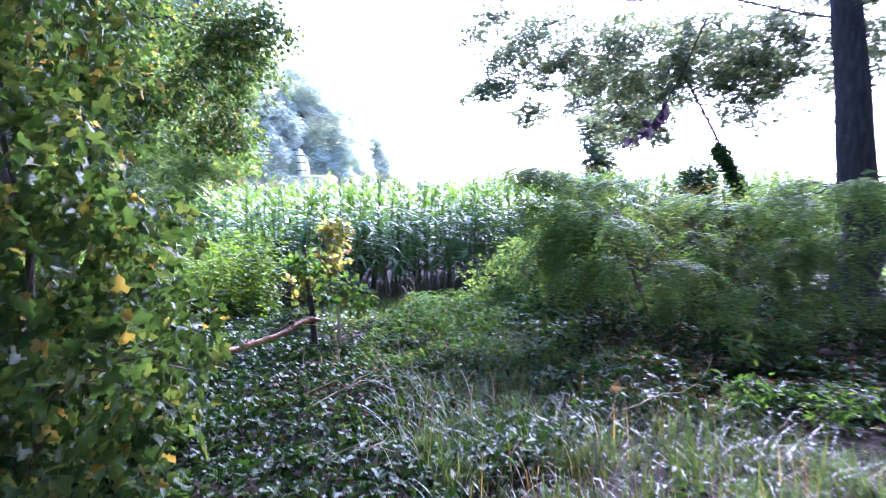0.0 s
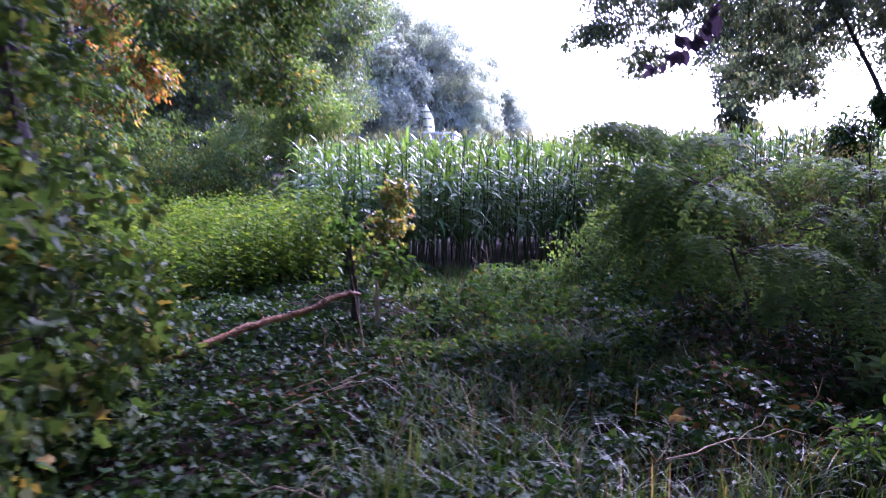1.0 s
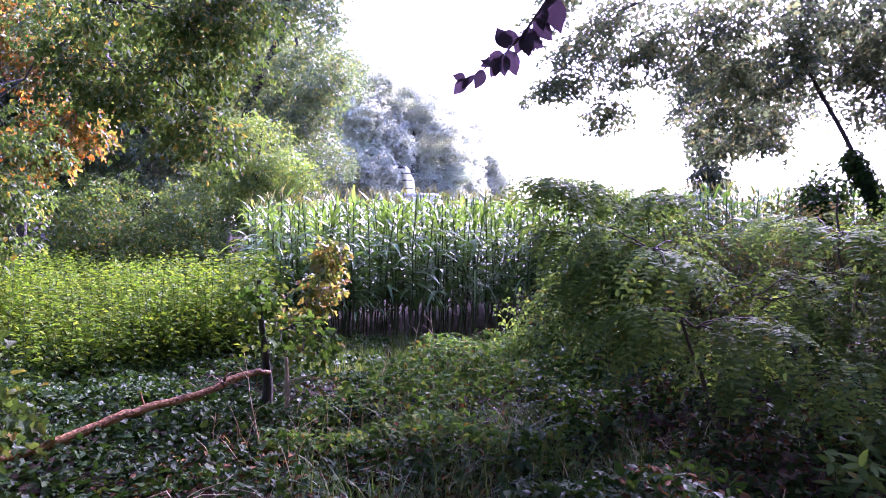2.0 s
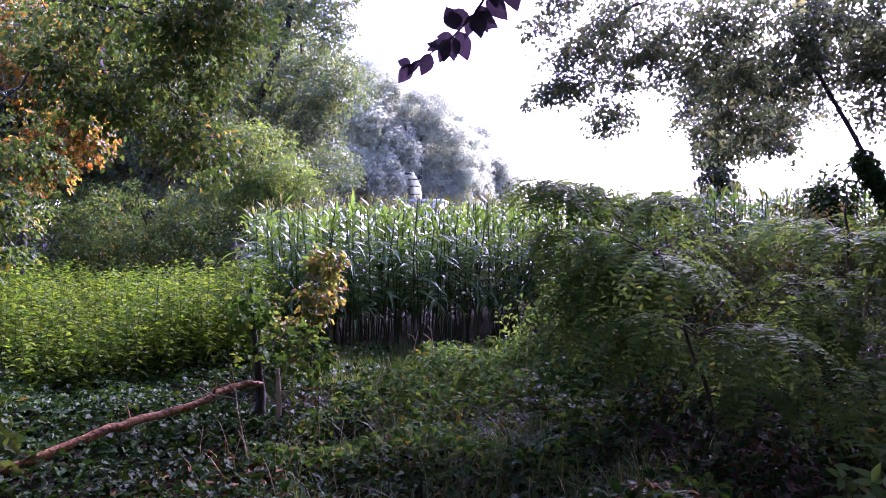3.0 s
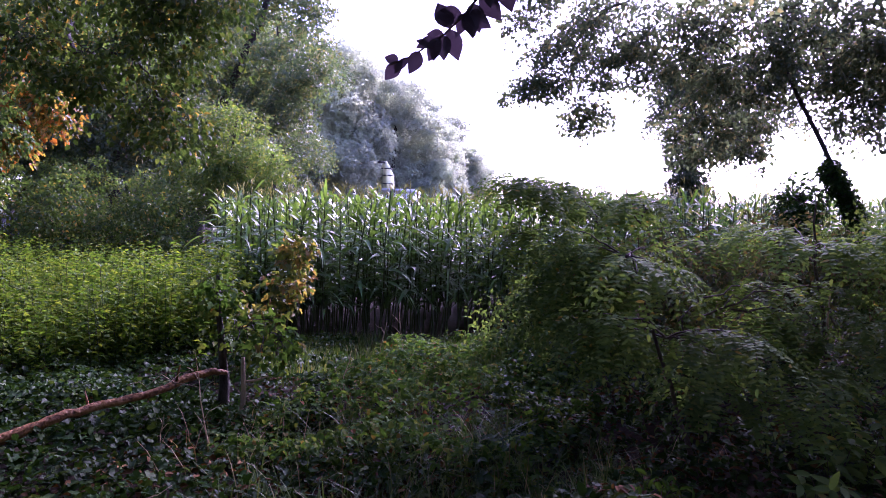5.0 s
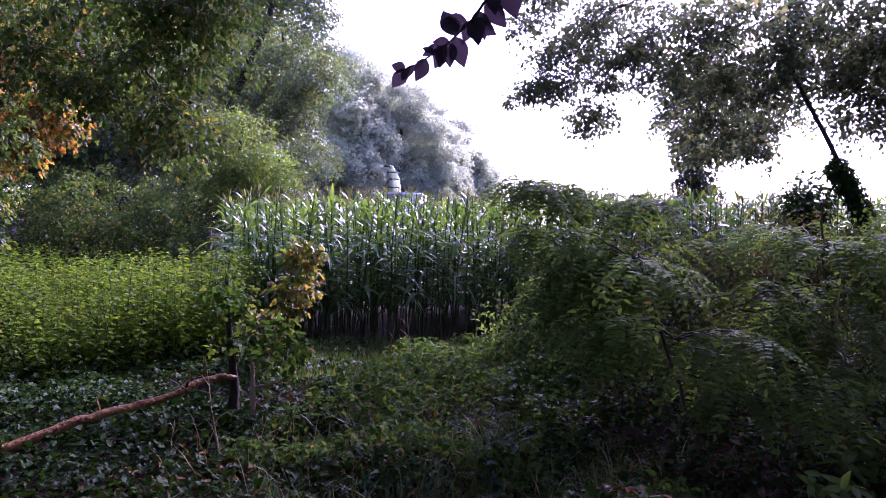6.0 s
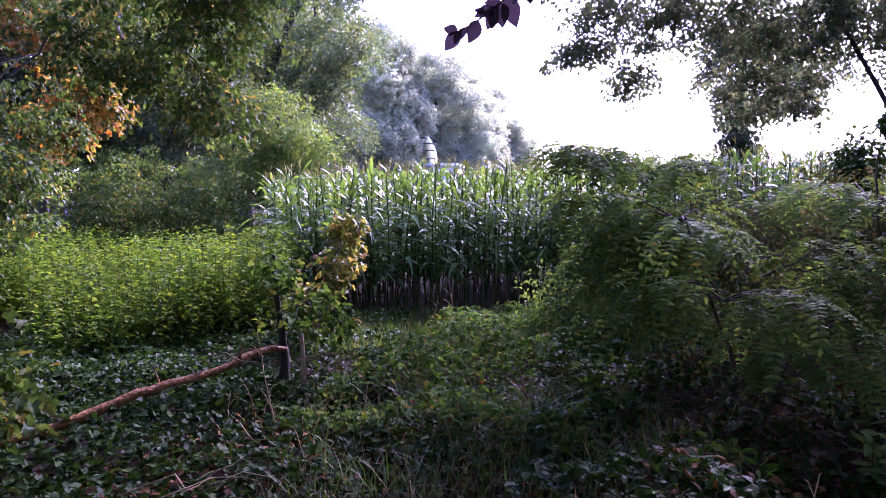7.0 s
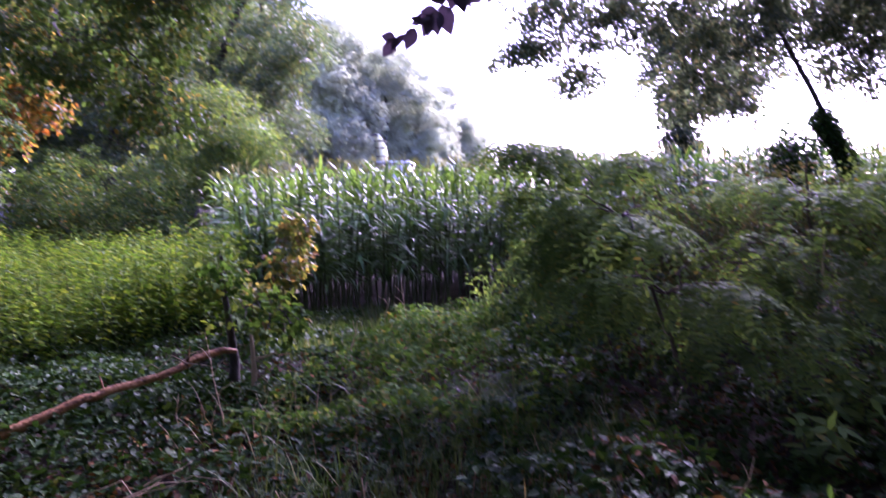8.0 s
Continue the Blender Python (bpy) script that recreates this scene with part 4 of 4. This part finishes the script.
# place along the stem, fall to the side and down, length
for u, dx, dz, ln in ((1.6, -0.3, -1, 0.07), (1.8, 0.4, -1, 0.075), (2.0, -0.8, -0.5, 0.07), (2.1, 0.2, -1, 0.065), (2.3, 0.5, -0.9, 0.06), (2.6, 0.9, -0.4, 0.05), (2.8, 0.4, -1, 0.055), (3.0, 0.2, -1, 0.065), (3.0, -0.6, 0.1, 0.05), (3.3, -0.2, -1, 0.055), (3.6, -0.4, 0.9, 0.05),
                       (3.8, -0.5, -0.8, 0.045), (4.2, 0.1, -1, 0.045), (4.5, -0.8, -0.3, 0.05), (4.9, 0.2, -1, 0.045), (5.2, -0.6, -0.7, 0.05), (5.5, -0.3, -1, 0.04), (5.8, -1, 0.35, 0.045), (5.95, -0.7, -0.6, 0.045), (2.5, -0.5, -0.8, 0.055), (3.15, 0.7, -0.7, 0.05), (3.5, 0.1, -1, 0.05), (4.0, -0.9, -0.1, 0.045), (4.4, -0.4, -0.9, 0.045), (4.7, -0.7, 0.3, 0.035)):
    u, ln = min(5.98, max(1.2, u + R.normal() * 0.25)), ln * R.uniform(0.75, 1.45)
    k = min(int(u), 5)
    at = tw[k] + (tw[k + 1] - tw[k]) * (u - k)
    part("leaf", leaves([at], [(dx + R.normal() * 0.25, R.normal() * 0.2, dz)], [(R.normal() * 0.35, -1, 0.2 + R.normal() * 0.3)], ln * 0.83, ln * 0.5, "fine", 0.15), M_GLARE_LEAF, twig)

# ---- ground cover ----
def trifoliate(p, d, nn, L, W):
    """Three oval leaflets on each stalk end."""
    d, nn = unit(d), unit(nn)
    side = unit(np.cross(d, nn))
    sets = []
    for turn, size in ((0.0, 1.0), (1.25, 0.8), (-1.25, 0.8)):
        sets += leaves(p, d * math.cos(turn) + side * math.sin(turn), nn, L * size, W * size, "oval", 0.2, 0.15)
    return sets


def cover(n, box, hmax, L, W, style, sel=None, flat=0.5, seed_scale=1.3):
    p = on_ground(n, *box)
    if sel is not None:
        p = p[sel(p[:, 0], p[:, 1])]
    m = 0.5 + 0.5 * np.sin(p[:, 0] * seed_scale * 2.1 + 1.3 * np.sin(p[:, 1] * seed_scale * 1.7)) * np.sin(p[:, 1] * seed_scale * 2.3 + np.sin(p[:, 0] * 1.9))
    p[:, 2] += hmax * (0.25 + 0.75 * m) * R.random(len(p)) ** 0.5
    d = R.normal(size=p.shape)
    d[:, 2] = d[:, 2] * 0.35 - 0.1
    nn = R.normal(size=p.shape) * flat
    nn[:, 2] += 1
    s = R.uniform(0.6, 1.25, len(p))
    if style == "trifoliate":
        return trifoliate(p, d, nn, L * s, W * s)
    return leaves(p, d, nn, L * s, W * s, style)


stuff("ivy_carpet", cover(17000, (-4.5, 1.0, 2.6, 8.2), 0.24, 0.062, 0.062, "lobed", lambda x, y: (x < 0.9 - 0.35 * np.abs(y - 5.0) + 0.4 * np.sin(3 * y)) & (y > 2.9 + 0.4 * np.sin(2.3 * x) + 0.2 * np.sin(7 * x)) & (x > -4.1 + 0.4 * np.sin(2.1 * y))), M_IVY, "dark glossy ivy covering the woodland floor", "ivy")
stuff("bramble_patch", cover(8500, (-1.0, 2.6, 6.6, 11.5), 0.46, 0.06, 0.042, "trifoliate", lambda x, y: (x > -0.9 + 0.1 * (y - 7)) & (x < 1.4 + 0.2 * (y - 7))), M_BRAMBLE, "leafy brambles in a low mound", "brambles")
stuff("undergrowth", cover(16000, (0.8, 9.0, 5.0, 11.5), 0.5, 0.07, 0.05, "trifoliate"), M_IVY, "dark mixed undergrowth under the shrubs", "undergrowth")
stuff("ground_ivy", cover(13000, (-5.5, 0.0, 7.0, 11.5), 0.3, 0.062, 0.052, "oval", lambda x, y: x < -0.6 - 0.2 * (y - 8)), M_IVY, "dark low plants round the fallen branch", "ground ivy")
stuff("path_weeds", cover(15000, (-4.5, 6.5, -2.5, 6.5), 0.2, 0.05, 0.035, "oval"), M_WEED, "small mixed weeds along the path", "weeds")
stuff("leaf_litter", cover(2200, (-1.5, 1.6, 5.0, 8.8), 0.24, 0.055, 0.035, "oval"), M_LITTER, "reddish-brown dead leaves caught in the weeds", "leaf litter")
stuff("withered_undergrowth", cover(5000, (1.4, 6.5, 5.2, 10.0), 0.55, 0.06, 0.03, "oval"), M_LITTER, "withered reddish-brown leaves among the undergrowth", "undergrowth")
stuff("leaf_litter", cover(12000, (-9, 10, -6, 13), 0.04, 0.07, 0.05, "diamond"), M_LITTER, "brown dead leaves scattered on the soil", "leaf litter")


def grass(spots, h0, h1, w=0.006, lean=0.5):
    n = len(spots)
    h = R.uniform(h0, h1, n)[:, None]
    a = R.uniform(0, 6.28, n)
    d = np.stack([np.cos(a), np.sin(a), np.zeros(n)], -1)
    s = np.stack([-np.sin(a), np.cos(a), np.zeros(n)], -1) * w
    k = R.uniform(0.1, 1.0, n)[:, None] * lean
    rows = []
    for t, wf in ((0, 1.0), (0.4, 0.9), (0.75, 0.6), (1.0, 0.05)):
        c = spots + d * h * k * t * t + np.array([0, 0, 1.0]) * h * (t - 0.35 * k * t * t)
        rows += [c - s * wf, c + s * wf]
    v = np.stack(rows, 1)
    f = np.array([[0, 1, 3, 2], [2, 3, 5, 4], [4, 5, 7, 6]])
    return [(v.reshape(-1, 3), (np.arange(n)[:, None, None] * 8 + f[None]).reshape(-1, 4))]


def tufts(n, per, box, radius, sel=None):
    c = on_ground(n, *box)
    if sel is not None:
        c = c[sel(c[:, 0], c[:, 1])]
    p = np.repeat(c, per, 0)
    p[:, :2] += R.normal(size=(len(p), 2)) * radius
    p[:, 2] = ground_z(p[:, 0], p[:, 1])
    return p


stuff("grass", grass(tufts(520, 24, (-1.6, 4.2, 1.6, 8.5), 0.07, lambda x, y: (x > -0.6 + 0.15 * (6 - y)) & (x < 2.3 + 0.25 * (5 - y))), 0.12, 0.36, 0.004, 1.1), M_GRASS, "long green grass in loose tufts", "grass")
stuff("tall_grass", grass(tufts(95, 16, (-0.4, 2.0, 4.2, 7.6), 0.08), 0.15, 0.46, 0.004, 1.2), M_GRASS, "tall arching green grass among brambles", "grass")
stuff("path_grass", grass(tufts(700, 22, (-3.5, 6.0, -3.0, 4.6), 0.1, lambda x, y: (x > 0.2) | (y < 1.6)), 0.08, 0.24, 0.0035, 1.2), M_GRASS, "short green grass along the path", "grass")
stuff("dry_grass", grass(tufts(38, 12, (-1.2, 2.8, 2.6, 7.5), 0.22), 0.15, 0.45, 0.003, 1.1), M_STRAW, "straw-coloured dead grass stems", "dry grass")
stuff("grass_verge", grass(tufts(420, 22, (-2.2, 2.6, 9.0, 12.2), 0.09), 0.1, 0.26), M_GRASS, "short grass strip before the maize", "grass")

for x, y, s in ((2.25, 5.2, 0.7), (2.75, 4.9, 0.75), (1.9, 6.3, 0.6)):
    tree("elder_seedling", (x, y, float(ground_z(x, y))), [(0, 0, 0), (0.02, 0, 0.2 * s), (0.0, 0, 0.4 * s)], 0.008,
         [((0, 0, 0.35 * s), (0.22, 0.2, 0.15)), ((0.1, -0.1, 0.5 * s), (0.2, 0.2, 0.12))], 10, 8, (0.07, 0.03), M_BRAMBLE, "light-green seedling with narrow leaves among dark weeds", "seedling", clump=0.07, style="oval", group="seedlings in the weeds", bark=M_TWIG, sides=6)


for x, y, h in ((2.95, 6.75, 0.5), (3.2, 6.95, 0.6), (3.45, 7.2, 0.62), (3.3, 6.55, 0.5), (3.6, 6.8, 0.6), (2.75, 6.35, 0.4)):
    t = thing("verge_plant", (x, y, float(ground_z(x, y))), "pale green plant with long pointed leaves", "plant", "pale leafy plants in the verge")
    stalks, blades = [], []
    for i in range(7):
        a, tilt = R.uniform(0, 6.28), R.uniform(0.05, 0.4)
        run = bend((0, 0, 0), (math.cos(a) * tilt * h, math.sin(a) * tilt * h, h * R.uniform(0.7, 1.1)), 0, 6, 0.03)
        stalks += tube(run, np.linspace(0.005, 0.002, 6), 4)
        at = np.repeat(run[1:], 3, 0)
        d = R.normal(size=at.shape) * [1, 1, 0.3] + [0, -0.2, -0.15]
        blades += leaves(at, d, R.normal(size=at.shape) * 0.4 + [0, -0.3, 1], 0.14 * R.uniform(0.6, 1.15, len(at)), 0.045, "fine")
    part("stem", stalks, M_TWIG, t)
    part("foliage", blades, M_ROBINIA, t)


def dead_stalk(x, y, h, lean, label, r=0.006, material=None):
    t = thing("dead_stalk", (x, y, float(ground_z(x, y))), label, "dead stalk", "dry stalks in the undergrowth")
    main = bend((0, 0, -0.02), (lean, 0.02, h), 0, 6, 0.02)
    part("stem", tube(main, np.linspace(r, r * 0.4, 6), 5), material or M_DEAD, t)
    for k in range(2, 5):
        a = R.uniform(0, 6.28)
        e = main[k] + np.array([np.cos(a) * 0.3, np.sin(a) * 0.1, 0.28]) * h * R.uniform(0.4, 0.8)
        part("twig", tube(bend(main[k], e, 0.02, 4, 0.04), [r * 0.5, r * 0.45, r * 0.35, r * 0.2], 4), material or M_DEAD, t)
    return t


for x, y, h, lean in ((-0.98, 6.75, 0.75, -0.15), (-1.39, 6.8, 0.3, 0.02), (0.42, 5.36, 0.4, -0.05), (-0.2, 4.6, 0.45, 0.1), (0.25, 4.9, 0.5, -0.12), (1.15, 5.0, 0.4, 0.15), (-0.45, 7.9, 0.6, 0.1), (-0.6, 9.8, 0.6, 0.1), (-0.35, 10.2, 0.7, -0.1), (2.0, 5.6, 0.5, 0.2), (0.75, 4.4, 0.45, 0.05)):
    dead_stalk(x, y, h, lean, "dry straw-coloured stalk in the weeds")
for x0, y0, x1, y1, z in ((-1.05, 5.2, -0.35, 5.4, 0.22), (-0.95, 5.0, -0.5, 5.45, 0.2), (1.2, 4.6, 1.9, 4.9, 0.28), (-1.9, 7.2, -1.2, 7.0, 0.4), (-0.7, 4.0, -0.2, 3.9, 0.2)):
    t = thing("dead_twig", (x0, y0, float(ground_z(x0, y0)) + z), "pale dry twig lying on the ivy", "twig", "pale twigs on the ground")
    e = np.array([x1 - x0, y1 - y0, 0.08])
    part("stem", tube(bend((0, 0, 0), e, 0.04, 7, 0.03), np.linspace(0.005, 0.002, 7), 5), M_DEAD, t)
    part("side_twig", tube(bend(e * 0.5 + [0, 0, 0.03], e * 0.6 + [0.1, 0.15, 0.1], 0, 4, 0.05), [0.003, 0.0025, 0.002, 0.0015], 4), M_DEAD, t)
# large dead leaf curled on the weeds
dl = thing("curled_dead_leaf", (1.3, 5.36, 0.34), "pinkish-brown curled dead leaf on the weeds", "dead leaf")
part("blade", leaves([(0, 0, 0), (0.02, 0.02, 0.01)], [(0.8, -0.3, 0.35), (0.6, 0.3, 0.5)], [(-0.2, -1, 0.4), (0.1, -1, 0.3)], 0.11, 0.075, "oval", 0.4), M_STRAW, dl)

# ---- forage harvester far in the maize ----
hv = thing("forage_harvester", (-9.6, 47.0, 1.2), "cream and white forage harvester half hidden in maize", "harvester")


def box(c, s):
    bm = bmesh.new()
    bmesh.ops.create_cube(bm, size=1.0, matrix=Matrix.Translation(c) @ Matrix.Diagonal((*s, 1)))
    bmesh.ops.bevel(bm, geom=bm.edges[:], offset=0.05, segments=2, affect="EDGES")
    v = np.array([q.co[:] for q in bm.verts])
    bmesh.ops.triangulate(bm, faces=bm.faces[:])
    bm.verts.index_update()
    f = np.array([[w.index for w in p.verts] for p in bm.faces])
    bm.free()
    return [(v, f)]


part("cab", box((1.2, 0, 2.4), (1.9, 2.2, 2.2)), M_WHITE, hv)
part("body", box((1.0, 2.6, 1.6), (2.4, 4.0, 2.4)), M_PAINT, hv)
part("roof", box((1.1, 0, 3.62), (2.2, 2.4, 0.22)), M_WHITE, hv, "white cab roof")
spout_line = [(-0.05, 1.2, 2.6), (-0.08, 1.2, 4.2), (-0.12, 1.12, 4.75), (-0.2, 0.95, 5.2), (-0.34, 0.7, 5.5)]
part("spout", tube(spout_line, [0.42, 0.38, 0.36, 0.33, 0.3], 4), M_PAINT, hv, "cream curved discharge spout")
for k in (1, 2, 3):
    x, y, z = spout_line[k]
    part("band", box((x, y - 0.02, z), (0.72, 0.72, 0.07)), M_DARKMETAL, hv)
part("deflector", box((-0.5, 0.55, 5.58), (0.5, 0.5, 0.1)), M_DARKMETAL, hv)
for x in (0.1, 2.0):
    for y in (0.6, 4.0):
        part("wheel", tube([(x - 0.25, y, 0.8), (x + 0.25, y, 0.8)], 0.8, 20), M_DARKMETAL, hv)
